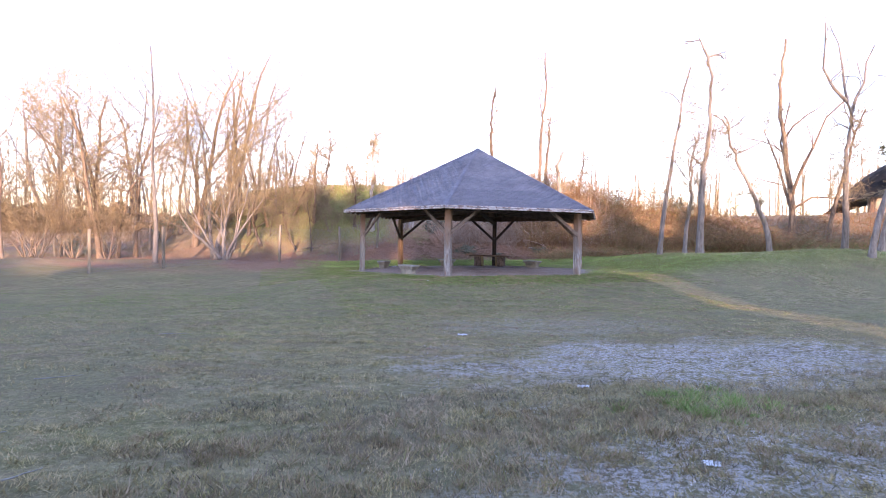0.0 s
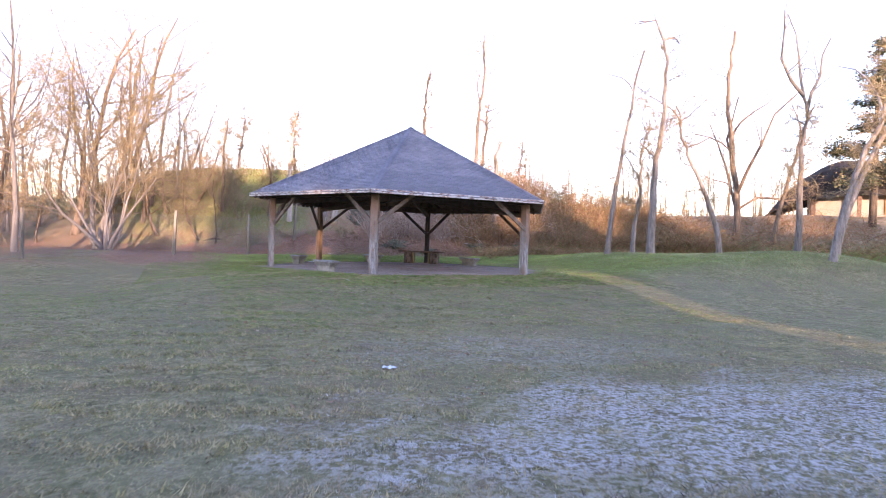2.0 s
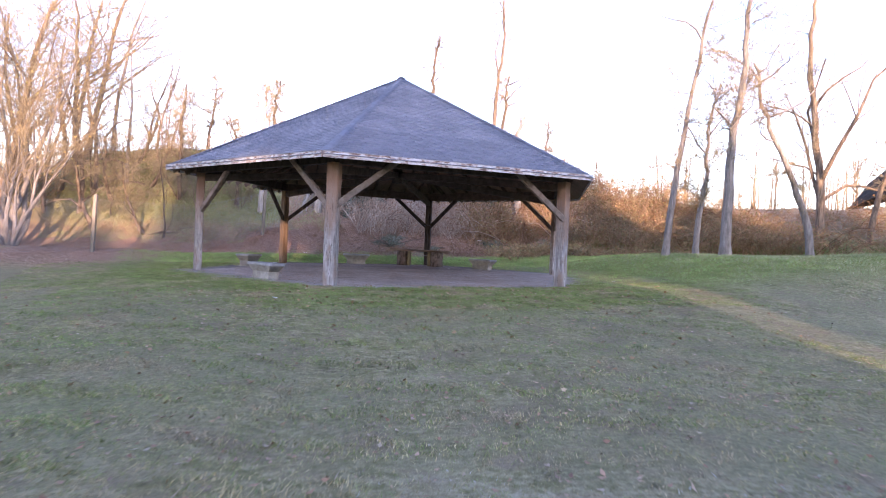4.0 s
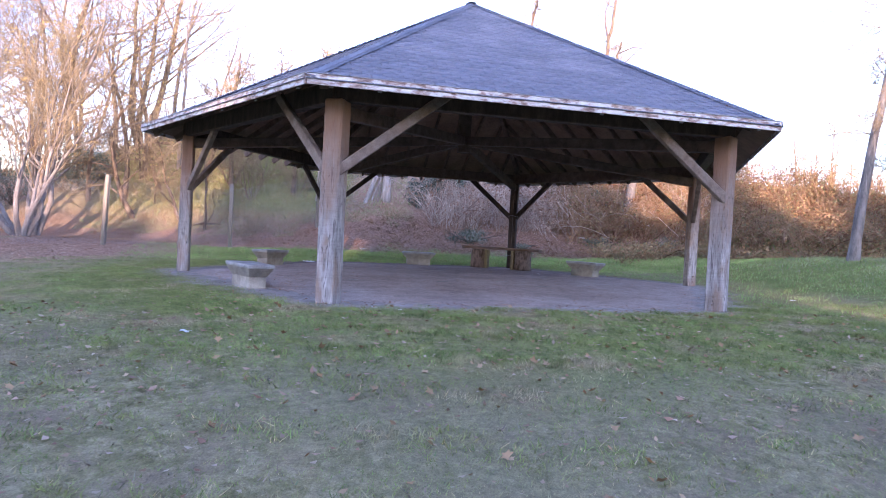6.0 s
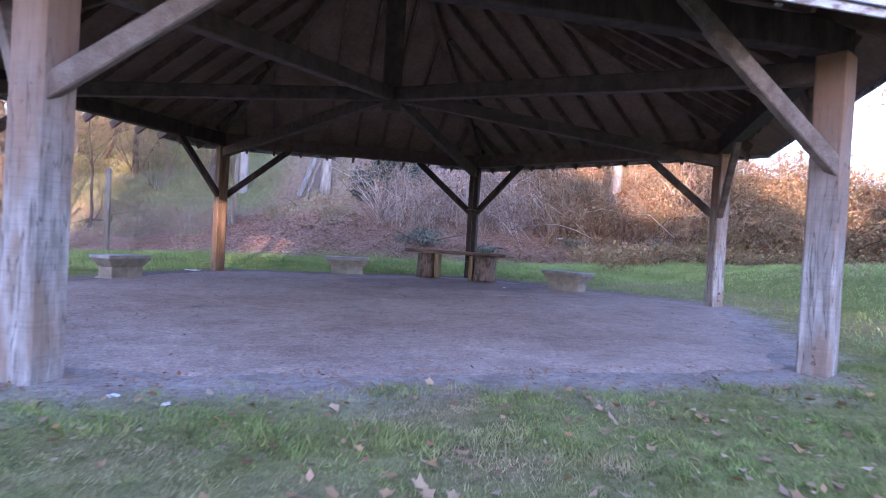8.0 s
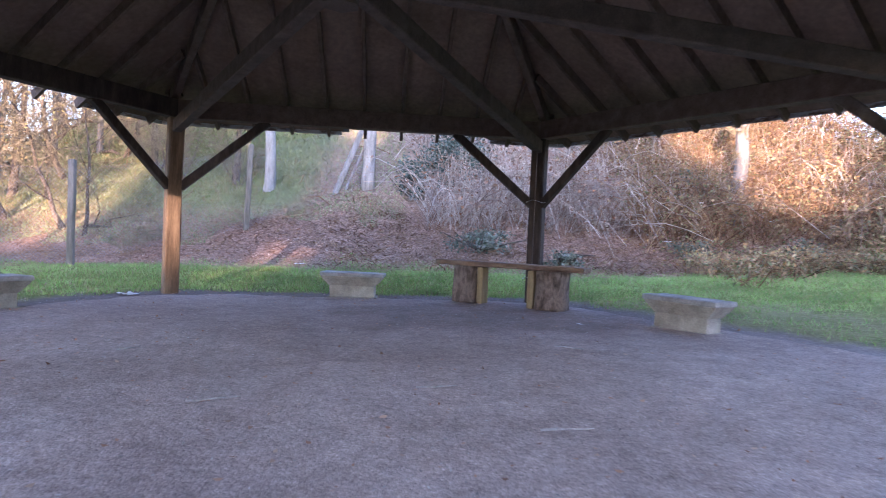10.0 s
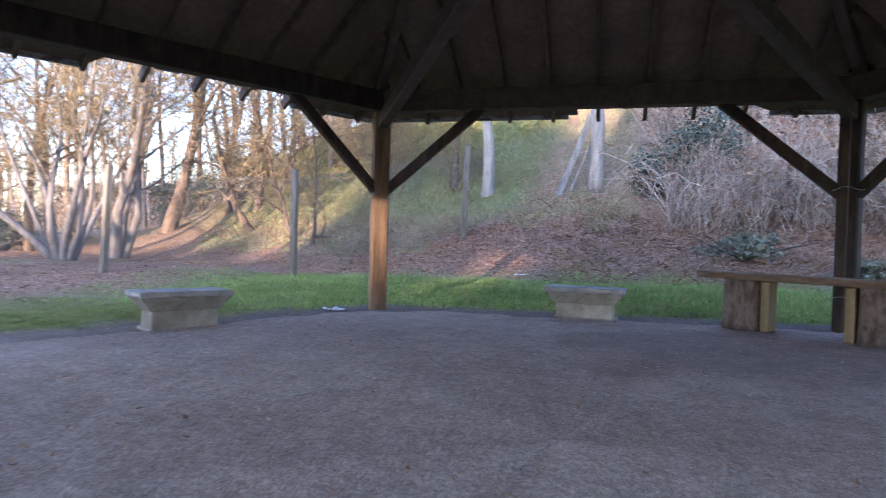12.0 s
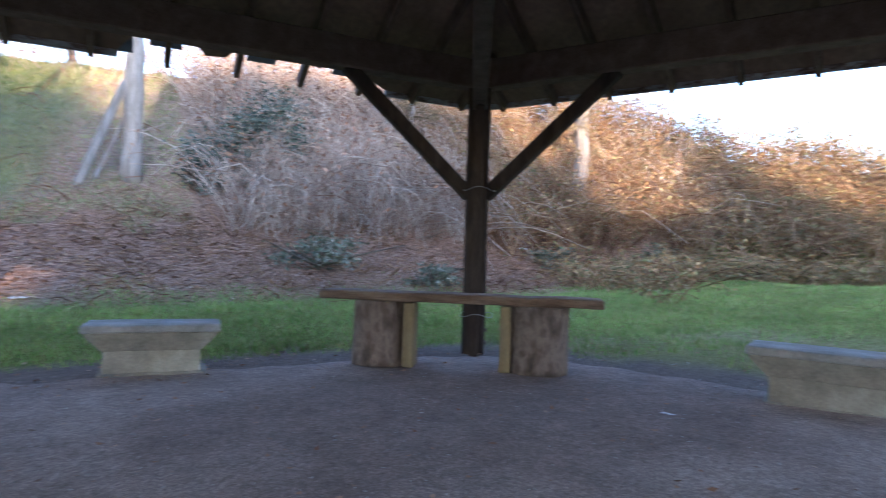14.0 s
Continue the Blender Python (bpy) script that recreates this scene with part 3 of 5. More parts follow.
def make_pavilion():
    pav = empty("pavilion", pose(0, 0, 0), "hexagonal open timber picnic pavilion with grey shingle roof", "pavilion")
    # posts, beams and braces
    for k, h in enumerate(HEX):
        foot = FEET[k]
        z0 = float(ground_h(foot.x, foot.y)) - 0.05
        turn = radians(60 * k)
        bm = bmesh.new()
        wide = {4: 0.30, 5: 0.28}.get(k, 0.245)
        box(bm, (wide, wide, 2.96 - z0), (0, 0, (2.96 + z0) / 2), None, 0.022)
        bmesh.ops.subdivide_edges(bm, edges=[e for e in bm.edges if abs(e.verts[0].co.z - e.verts[1].co.z) > 1], cuts=6)
        for v in bm.verts:
            v.co.x += 0.008 * noise.noise((v.co.z * 1.3, k, 0.3))
            v.co.y += 0.008 * noise.noise((v.co.z * 1.3, k, 5.3))
        # Back right post drawn near-black, with shade put into its timber colour.
        post = part("post", bm, (OAK if k == 2 else SHADED_WOOD if k == 1 else POST_WOOD), pav, ("warm brown post glowing in low sun" if k == 2 else "dark brown timber post with shade in its colour" if k == 1 else "weathered grey square timber post"))
        post.location, post.rotation_euler = (foot.x, foot.y, 0), (0, 0, turn)
        for zb in (0.11, 0.25):
            bm = bmesh.new()
            bmesh.ops.create_cone(bm, cap_ends=True, segments=10, radius1=0.024, radius2=0.02, depth=0.03,
                                  matrix=Matrix.Translation((0.01, -wide / 2 - 0.006, z0 + 0.05 + zb)) @ Matrix.Rotation(radians(90), 4, "X"))
            part("bolt", bm, STEEL, post)
        nxt = FEET[(k + 1) % 6]
        a, b = Vector((foot.x, foot.y, 3.09)), Vector((nxt.x, nxt.y, 3.09))
        d = (b - a).normalized()
        # Front and left beams: the eave's shade is put into their near-black colour.
        part("perimeter_beam", beam_bm(a - d * 0.1, b + d * 0.1, 0.20, 0.30), DARK_WOOD if k in (0, 1) else SHADED_WOOD, pav)
        for e, (p, q) in enumerate(((a, d), (b, -d))):
            owner = (k + e) % 6
            rise = 0.09 if owner > 3 else 0.0
            lo, hi = p + q * 0.10 + Vector((0, 0, 1.78 - 3.09 + rise)), p + q * 1.52 + Vector((0, 0, -0.12 + rise))
            if owner > 3:
                # the front braces are bolted to the outer faces of their posts
                out = Vector(((a + b).x, (a + b).y, 0)).normalized() * 0.11
                lo, hi = lo + out - q * 0.09, hi + out + q * 0.2 + Vector((0, 0, 0.17))
            # Back braces drawn near-black, the roof's shade put into their colour.
            part("brace", beam_bm(lo, hi, *((0.11, 0.155) if owner > 3 else (0.105, 0.14))), (SHADED_WOOD if owner in (1, 2) else BRACE_WOOD), pav, "" if owner in (1, 2) else "weathered brown diagonal brace")
        # hip rafter, and the tie beam that runs from the post head to the king post
        out = h * (R_EAVE - 0.4)
        part("hip_rafter", beam_bm((out.x, out.y, roof_z(out) - 0.17), (h.x * 0.15, h.y * 0.15, Z_APEX - 0.25), 0.12, 0.20), DARK_WOOD, pav)
        part("tie_beam", beam_bm((foot.x * 0.985, foot.y * 0.985, 2.80), (h.x * 0.12, h.y * 0.12, 3.36), 0.15, 0.21), TIE_WOOD, pav)
    bm = bmesh.new()
    bmesh.ops.create_cone(bm, cap_ends=True, segments=6, radius1=0.17, radius2=0.17, depth=3.5, matrix=Matrix.Translation((0, 0, Z_APEX - 1.85)))
    part("king_post", bm, TIE_WOOD, pav)
    # roof boards, rafters, fascia, face by face
    drop = Vector((0, 0, 0.03))
    for k in range(6):
        c0, c1 = HEX[k] * R_EAVE, HEX[(k + 1) % 6] * R_EAVE
        c0.z = c1.z = Z_EAVE
        top = Vector((0, 0, Z_APEX))
        bm = bmesh.new()
        gap = GAPS.get(k)
        edge = [c0]
        if gap:
            rg = random.Random(k)
            m = 14
            for i in range(m + 1):
                q = c0.lerp(c1, gap[0] + (gap[1] - gap[0]) * i / m)
                edge.append(q.lerp(top, 0.0 if i in (0, m) else rg.uniform(0.012, 0.058)))
        edge.append(c1)
        ring = edge + [top]
        hi, lo = [bm.verts.new(p) for p in ring], [bm.verts.new(p - drop) for p in ring]
        for i in range(len(edge) - 1):
            bm.faces.new((hi[i], hi[i + 1], hi[-1]))
            bm.faces.new((lo[i + 1], lo[i], lo[-1]))
        for i in range(len(ring)):
            j = (i + 1) % len(ring)
            bm.faces.new((hi[i], lo[i], lo[j], hi[j]))
        part("roof_deck", bm, DECK_WOOD, pav)
        along = (c1 - c0).normalized()
        inward = (Vector((0, 0, 0)) - (c0 + c1) / 2)
        inward.z = 0
        depth = inward.length
        inward.normalize()
        slope = (Z_APEX - Z_EAVE) / depth
        n = 11
        for i in range(n):
            u = (i + 0.5) / n
            base = c0.lerp(c1, u)
            reach = depth * (1 - abs(2 * u - 1)) - 0.18
            if reach < 0.8:
                reach = 0.8
            start = 0.02 if k in (0, 1, 2) else 0.42
            a = base + inward * start + Vector((0, 0, slope * start - 0.105))
            b = base + inward * reach + Vector((0, 0, slope * reach - 0.105))
            part("rafter", beam_bm(a, b, 0.055, 0.14, 0.004), DARK_WOOD, pav)
        # boards across the eave, with the gaps where they have fallen off
        spans = ((0.0, GAPS[k][0]), (GAPS[k][1], 1.0)) if k in GAPS else ((0.0, 1.0),)
        for s0, s1 in spans:
            a, b = c0.lerp(c1, s0) - inward * 0.02, c0.lerp(c1, s1) - inward * 0.02
            a.z = b.z = Z_EAVE - 0.02
            part("fascia_board", beam_bm(a, b, 0.028, 0.15, 0.003), FASCIA, pav, "peeling white-painted fascia board with rust stains")
        # metal drip edge under the first course
        for s0, s1 in spans:
            a, b = c0.lerp(c1, s0) - inward * 0.03, c0.lerp(c1, s1) - inward * 0.03
            a.z = b.z = Z_EAVE + 0.058
            part("drip_edge", beam_bm(a, b, 0.035, 0.01, 0.002), HUT_ROOF if k in (1, 2) else WIRE, pav)
        # small pale blocks show below the eave: lit rafter ends, light put into colour
        for u in ((0.045, 0.136, 0.59, 0.77, 0.955) if k > 2 else ()):
            p = c0.lerp(c1, u) + inward * 0.05
            bm = bmesh.new()
            box(bm, (0.06, 0.03, 0.022), (p.x, p.y, Z_EAVE - 0.095), Matrix.Rotation(math.atan2(along.y, along.x), 3, "Z"), 0.004)
            part("lit_rafter_end", bm, CONCRETE_TOP, pav, "small rafter end, pale as if catching light")
    return pav


PAVILION = make_pavilion()


def shingle_faces():
    """Places of all the shingle tabs: face by face, course by course."""
    w, e = 0.305, 0.142
    for k in range(6):
        c0, c1 = HEX[k] * R_EAVE, HEX[(k + 1) % 6] * R_EAVE
        c0.z = c1.z = Z_EAVE
        mid, top = (c0 + c1) / 2, Vector((0, 0, Z_APEX))
        x, y = (c1 - c0).normalized(), (top - mid).normalized()
        z = x.cross(y)
        if z.z < 0:
            z = -z
        length, half = (top - mid).length, (c1 - c0).length / 2
        for row in range(int(length / e)):
            v = row * e - 0.06
            span = half * (1 - max(v, 0) / length) + 0.03
            off = (row % 2) * w / 2 + 0.02 * math.sin(row * 2.1)
            i0 = math.floor((-span - off) / w)
            for i in range(i0, math.ceil((span - off) / w) + 1):
                a, b = max(i * w + off, -span), min((i + 1) * w + off - 0.006, span)
                s = 0.5 + (a + b) / 4 / half
                if k in GAPS and row < 2 and GAPS[k][0] < s < GAPS[k][1] and (row == 0 or (i * 7 + k) % 3):
                    continue
                if b - a > 0.03:
                    yield k, row, mid, x, y, z, a, b, v, e


def tab_verts(a, b, e, lift):
    """One tab: a thin wedge, thick at its lower edge."""
    l = e * 1.5
    return [(a, 0, 0.002), (b, 0, 0.002), (b, l, 0.0), (a, l, 0.0), (a, 0, 0.012 + lift), (b, 0, 0.012 + lift), (b, l, 0.004), (a, l, 0.004)]


TAB_FACES = [(4, 5, 6, 7), (0, 1, 5, 4), (1, 2, 6, 5), (3, 0, 4, 7), (2, 3, 7, 6), (1, 0, 3, 2)]


def make_shingles():
    rng = random.Random(5)
    joined, count, shared = {}, 0, None
    for k, row, mid, x, y, z, a, b, v, e in shingle_faces():
        lift = rng.uniform(0, 0.006)
        full = b - a > 0.295
        rot = Matrix((x, y, z)).transposed()
        if k == 4 and full and row < 14 and count < 300:
            if shared is None:
                shared = fast_mesh("shingle", tab_verts(-0.1495, 0.1495, e, 0.002), TAB_FACES, SHINGLE_PIECE)
            ob = piece("shingle", shared, PAVILION)
            ob.matrix_basis = Matrix.Translation(mid + x * (a + b) / 2 + y * v + z * rng.uniform(0.0, 0.004)) @ rot.to_4x4() @ Matrix.Rotation(rng.uniform(-0.008, 0.008), 4, "Z")
            count += 1
            continue
        vs, fs = joined.setdefault(k, ([], []))
        base = len(vs)
        for p in tab_verts(a, b, e, lift):
            vs.append(mid + x * p[0] + y * (p[1] + v) + z * p[2])
        fs += [tuple(i + base for i in f) for f in TAB_FACES]
    for k, (vs, fs) in joined.items():
        ob = piece("shingle_field", fast_mesh("shingle_field", vs, fs, SHINGLE), PAVILION, "courses of slate-grey asphalt shingles")
        ob["kind"] = "stuff"
    # ridge caps along the hips
    for h in HEX:
        a, b = Vector((h.x * (R_EAVE + 0.03), h.y * (R_EAVE + 0.03), Z_EAVE + 0.02)), Vector((0, 0, Z_APEX + 0.03))
        d = (b - a)
        n = int(d.length / 0.16)
        d.normalize()
        s = Vector((-h.y, h.x, 0))
        up = s.cross(d)
        if up.z < 0:
            up = -up
        vs, fs = [], []
        for i in range(n):
            o = a + d * (i * 0.16)
            t = 0.006
            for q, ht in ((o, t), (o + d * 0.24, 0.0)):
                for off, dz in ((-0.13, -0.034), (0, 0.016), (0.13, -0.034)):
                    vs.append(q + s * off + up * (dz + ht))
            base = len(vs) - 6
            fs += [(base, base + 1, base + 4, base + 3), (base + 1, base + 2, base + 5, base + 4)]
        piece("ridge_cap", fast_mesh("ridge_cap", vs, fs, SHINGLE), PAVILION)["kind"] = "stuff"


# ---- benches and table ----
def make_bench():
    b = empty("concrete_bench", pose(0, 0, 0), "worn cast concrete bench with a flared seat on a plinth", "bench", "benches under the pavilion")
    bm = bmesh.new()
    box(bm, (1.09, 0.48, 0.065), (0, 0, 0.4075), None, 0.012)
    bmesh.ops.subdivide_edges(bm, edges=bm.edges[:], cuts=2, use_grid_fill=True)
    for v in bm.verts:
        v.co += Vector((noise.noise(v.co * 9), noise.noise(v.co * 9 + Vector((3, 1, 7))), noise.noise(v.co * 7 + Vector((8, 8, 1))))) * 0.006
    part("seat_slab", bm, CONCRETE_TOP, b, "weathered grey seat slab with chipped edges")
    bm = bmesh.new()
    rings = []
    for z, sx, sy in ((0.375, 1.06, 0.455), (0.33, 1.0, 0.43), (0.215, 0.79, 0.33)):
        rings.append([bm.verts.new((sx / 2 * i, sy / 2 * j, z)) for i, j in ((-1, -1), (1, -1), (1, 1), (-1, 1))])
    for r0, r1 in zip(rings, rings[1:]):
        for i in range(4):
            bm.faces.new((r0[i], r0[(i + 1) % 4], r1[(i + 1) % 4], r1[i]))
    bm.faces.new(rings[0][::-1]); bm.faces.new(rings[-1])
    bmesh.ops.recalc_face_normals(bm, faces=bm.faces[:])
    bmesh.ops.bevel(bm, geom=bm.edges[:], offset=0.008, segments=1, affect="EDGES")
    part("flared_body", bm, CONCRETE, b)
    bm = bmesh.new()
    box(bm, (0.77, 0.315, 0.30), (0, 0, 0.075), None, 0.01)
    part("plinth", bm, CONCRETE, b, "pale buff concrete plinth")
    bm = bmesh.new()
    box(bm, (0.86, 0.40, 0.06), (0, 0, 0.0), None, 0.02)
    bmesh.ops.subdivide_edges(bm, edges=bm.edges[:], cuts=2, use_grid_fill=True)
    for v in bm.verts:
        v.co += Vector((noise.noise(v.co * 5 + Vector((2, 5, 1))), noise.noise(v.co * 5), 0.2 * noise.noise(v.co * 6))) * 0.05
    part("footing", bm, CONCRETE, b, "rough mortar footing")
    return b


def on_floor(x, y):
    return float(ground_h(x, y)) + 0.012


BENCH = make_bench()
SPOTS = ((-0.07, 5.52, -6), (-4.62, 2.90, 60), (4.42, 2.36, -60), (-4.56, -3.35, -62))
BENCH.matrix_world = pose(SPOTS[0][0], SPOTS[0][1], on_floor(*SPOTS[0][:2]) - 0.02, 0, 0, SPOTS[0][2])
for x, y, a in SPOTS[1:]:
    copy_thing(BENCH, pose(x, y, on_floor(x, y) - 0.02, 0, 0.6, a))


def make_log_table():
    tb = empty("log_table", pose(2.50, 4.67, on_floor(2.50, 4.67), 0, 0, -36), "long plank table on two upright log stumps", "table")
    bm = bmesh.new()
    box(bm, (2.64, 0.34, 0.085), (0, 0, 0.655), None, 0.012)
    bmesh.ops.subdivide_edges(bm, edges=[e for e in bm.edges if abs(e.verts[0].co.x - e.verts[1].co.x) > 1], cuts=14)
    for v in bm.verts:
        v.co += Vector((0, noise.noise((v.co.x * 2, 1, 3)) * 0.012, noise.noise((v.co.x * 2.5, 7, 2)) * 0.012))
    part("plank_top", bm, PLANK, tb, "knotty brown plank with a pale sawn end")
    for sx, r in ((-0.76, 0.255), (0.76, 0.275)):
        bm = bmesh.new()
        seg, lev = 28, 8
        ring = []
        for j in range(lev):
            z = 0.612 * j / (lev - 1) + 0.0
            ring.append([])
            for i in range(seg):
                a = 2 * math.pi * i / seg
                rr = r * (1 + 0.07 * noise.noise((math.cos(a) * 2, math.sin(a) * 2, z * 2 + sx)) + 0.06 * noise.noise((math.cos(a) * 9, math.sin(a) * 9, z + sx)) + 0.05 * (1 - j / (lev - 1)) ** 2)
                x = rr * math.cos(a)
                ring[-1].append(bm.verts.new((max(min(x, r * 0.95), -r * 0.95), rr * math.sin(a) * 0.8, z)))
        for j in range(lev - 1):
            for i in range(seg):
                bm.faces.new((ring[j][i], ring[j][(i + 1) % seg], ring[j + 1][(i + 1) % seg], ring[j + 1][i]))
        bm.faces.new(ring[-1]); bm.faces.new(ring[0][::-1])
        log = part("log_leg", bm, LOG_BARK, tb, "bark-covered upright log leg", True)
        log.location = (sx, 0, 0)
        bm = bmesh.new()
        box(bm, (0.10, 0.22, 0.60), (0, 0, 0.30), None, 0.008)
        slab = part("sawn_support", bm, LOG_CUT, tb, "yellow sawn timber beside the log")
        slab.location = (sx - math.copysign(0.31, sx), -0.05, 0.002)
    return tb


make_log_table()


def make_strip():
    """Rusty upright board and wire on the dark back post."""
    x, y = 2.99, 5.19
    ob = empty("fixing_board", pose(x, y, on_floor(x, y), 0, 0, -30), "narrow red-brown board wired upright to the dark post", "board")
    bm = bmesh.new()
    box(bm, (0.09, 0.05, 2.62), (-0.02, -0.05, 1.31), None, 0.006)
    # Red-brown board in near-black timber: shade is put into its colour.
    part("board", bm, SHADED_WOOD, ob)
    for z in (0.42, 1.75):
        t = Tubes()
        a = np.linspace(0, 2 * np.pi, 25)
        t.add(np.stack((0.17 * np.cos(a), 0.10 + 0.19 * np.sin(a), z + 0.02 * np.sin(3 * a)), -1), np.full(25, 0.004), 5)
        piece("wire_loop", t.mesh("wire_loop", WIRE), ob)


make_strip()

# ---- fence ----
FENCE = [(-27.0, 1.6), (-20.1, 3.6), (-16.8, 5.6), (-10.4, 7.9), (-6.5, 9.15), (-3.42, 12.34), (-0.25, 15.2)]


def fence_post(x, y, h, label, mat, r=0.07):
    bm = bmesh.new()
    box(bm, (r * 2, r * 2, h + 0.3), (0, 0, h / 2 - 0.15), None, 0.02)
    bmesh.ops.subdivide_edges(bm, edges=[e for e in bm.edges if abs(e.verts[0].co.z - e.verts[1].co.z) > 1], cuts=4)
    for v in bm.verts:
        v.co += Vector((noise.noise((v.co.z * 2, x, y)), noise.noise((v.co.z * 2, y, x + 3)), 0)) * 0.02
    return bm


def make_fence():
    fence = empty("chain_link_fence", pose(0, 0, 0), "old chain-link fence on weathered mossy wooden posts", "fence")
    for i, (x, y) in enumerate(FENCE[:-1]):
        bm = fence_post(x, y, 2.35, "", POST_WOOD)
        ob = part("fence_post", bm, OLD_POST_WOOD, fence, "grey-green weathered fence post")
        ob.location, ob.rotation_euler = (x, y, float(ground_h(x, y))), (radians(1.5 * math.sin(i * 3)), radians(2 * math.cos(i * 2)), 0.4 * i)
    for (x0, y0), (x1, y1) in zip(FENCE, FENCE[1:]):
        L = math.hypot(x1 - x0, y1 - y0)
        hgt, pitch = 2.15, 0.085
        g0, g1 = float(ground_h(x0, y0)), float(ground_h(x1, y1))
        t = Tubes()
        for sgn in (-1, 1):
            for k in range(int((L + hgt) / pitch)):
                s0 = k * pitch - (hgt if sgn > 0 else 0)
                pa = []
                for z in (0.04, hgt):
                    s = s0 + sgn * z * 1.0
                    pa.append((s, z))
                (sa, za), (sb, zb) = pa
                # clip to the bay
                if sb == sa or max(sa, sb) < 0 or min(sa, sb) > L:
                    continue
                f0, f1 = 0.0, 1.0
                for lim, keep in ((0.0, 1), (L, -1)):
                    ga, gb = (sa - lim) * keep, (sb - lim) * keep
                    if ga < 0 <= gb:
                        f0 = max(f0, ga / (ga - gb))
                    elif gb < 0 <= ga:
                        f1 = min(f1, ga / (ga - gb))
                if f1 <= f0:
                    continue
                pts = []
                for f in (f0, (f0 + f1) / 2, f1):
                    s, z = sa + (sb - sa) * f, za + (zb - za) * f
                    x, y = x0 + (x1 - x0) * s / L, y0 + (y1 - y0) * s / L
                    g = g0 * (1 - s / L) + g1 * s / L
                    pts.append((x, y, g + z))
                t.add(pts, (0.0023,) * 3, 3)
        piece("wire_mesh", t.mesh("wire_mesh", WIRE), fence, "diamond wire netting")


make_fence()


def make_strainer():
    """The tall pale end post on the bank, with its strut."""
    x, y = -0.22, 15.2
    z = float(ground_h(x, y))
    ob = empty("strainer_post", pose(x, y, z), "tall pale weathered end post with a leaning strut", "fence post")
    bm = bmesh.new()
    bmesh.ops.create_cone(bm, cap_ends=True, segments=12, radius1=0.22, radius2=0.17, depth=4.4, matrix=Matrix.Translation((0, 0, 2.0)))
    bmesh.ops.subdivide_edges(bm, edges=[e for e in bm.edges if abs(e.verts[0].co.z - e.verts[1].co.z) > 1], cuts=8)
    for v in bm.verts:
        v.co += Vector((noise.noise(v.co * 1.7), noise.noise(v.co * 1.7 + Vector((4, 4, 4))), 0)) * 0.06
    part("trunk_post", bm, SILVER_WOOD, ob, "", True)
    part("strut", beam_bm((-1.05, -0.35, float(ground_h(x - 1.05, y - 0.35)) - z - 0.1), (-0.15, 0, 2.15), 0.16, 0.16, 0.03), SILVER_WOOD, ob, "grey leaning timber strut")
    part("second_strut", beam_bm((-0.75, -0.2, float(ground_h(x - 0.75, y - 0.2)) - z - 0.1), (-0.05, 0.1, 1.6), 0.08, 0.08, 0.02), POST_WOOD, ob)


make_strainer()

# ---- trees ----
def unit(v):
    return v / (np.linalg.norm(v) + 1e-9)


def leaf_cards(points, size, seed, flat=0.0):
    """Four-cornered leaves, slightly folded, one at each point."""
    r = np.random.RandomState(seed)
    n = len(points)
    u = r.normal(0, 1, (n, 3)); u[:, 2] *= 1 - flat
    u /= np.linalg.norm(u, axis=1)[:, None] + 1e-9
    w = np.cross(u, r.normal(0, 1, (n, 3)) * (1 - flat) + np.array((0, 0, flat)))
    w /= np.linalg.norm(w, axis=1)[:, None] + 1e-9
    s = (size * r.uniform(0.55, 1.35, n))[:, None]
    nrm = np.cross(u, w)
    a, b = points - u * s, points + u * s
    c, d = points + w * s * 0.6 + nrm * s * 0.25, points - w * s * 0.6 + nrm * s * 0.25
    v = np.stack((a, c, b, d), 1).reshape(-1, 3)
    f = np.arange(4 * n).reshape(n, 4)
    return v, f


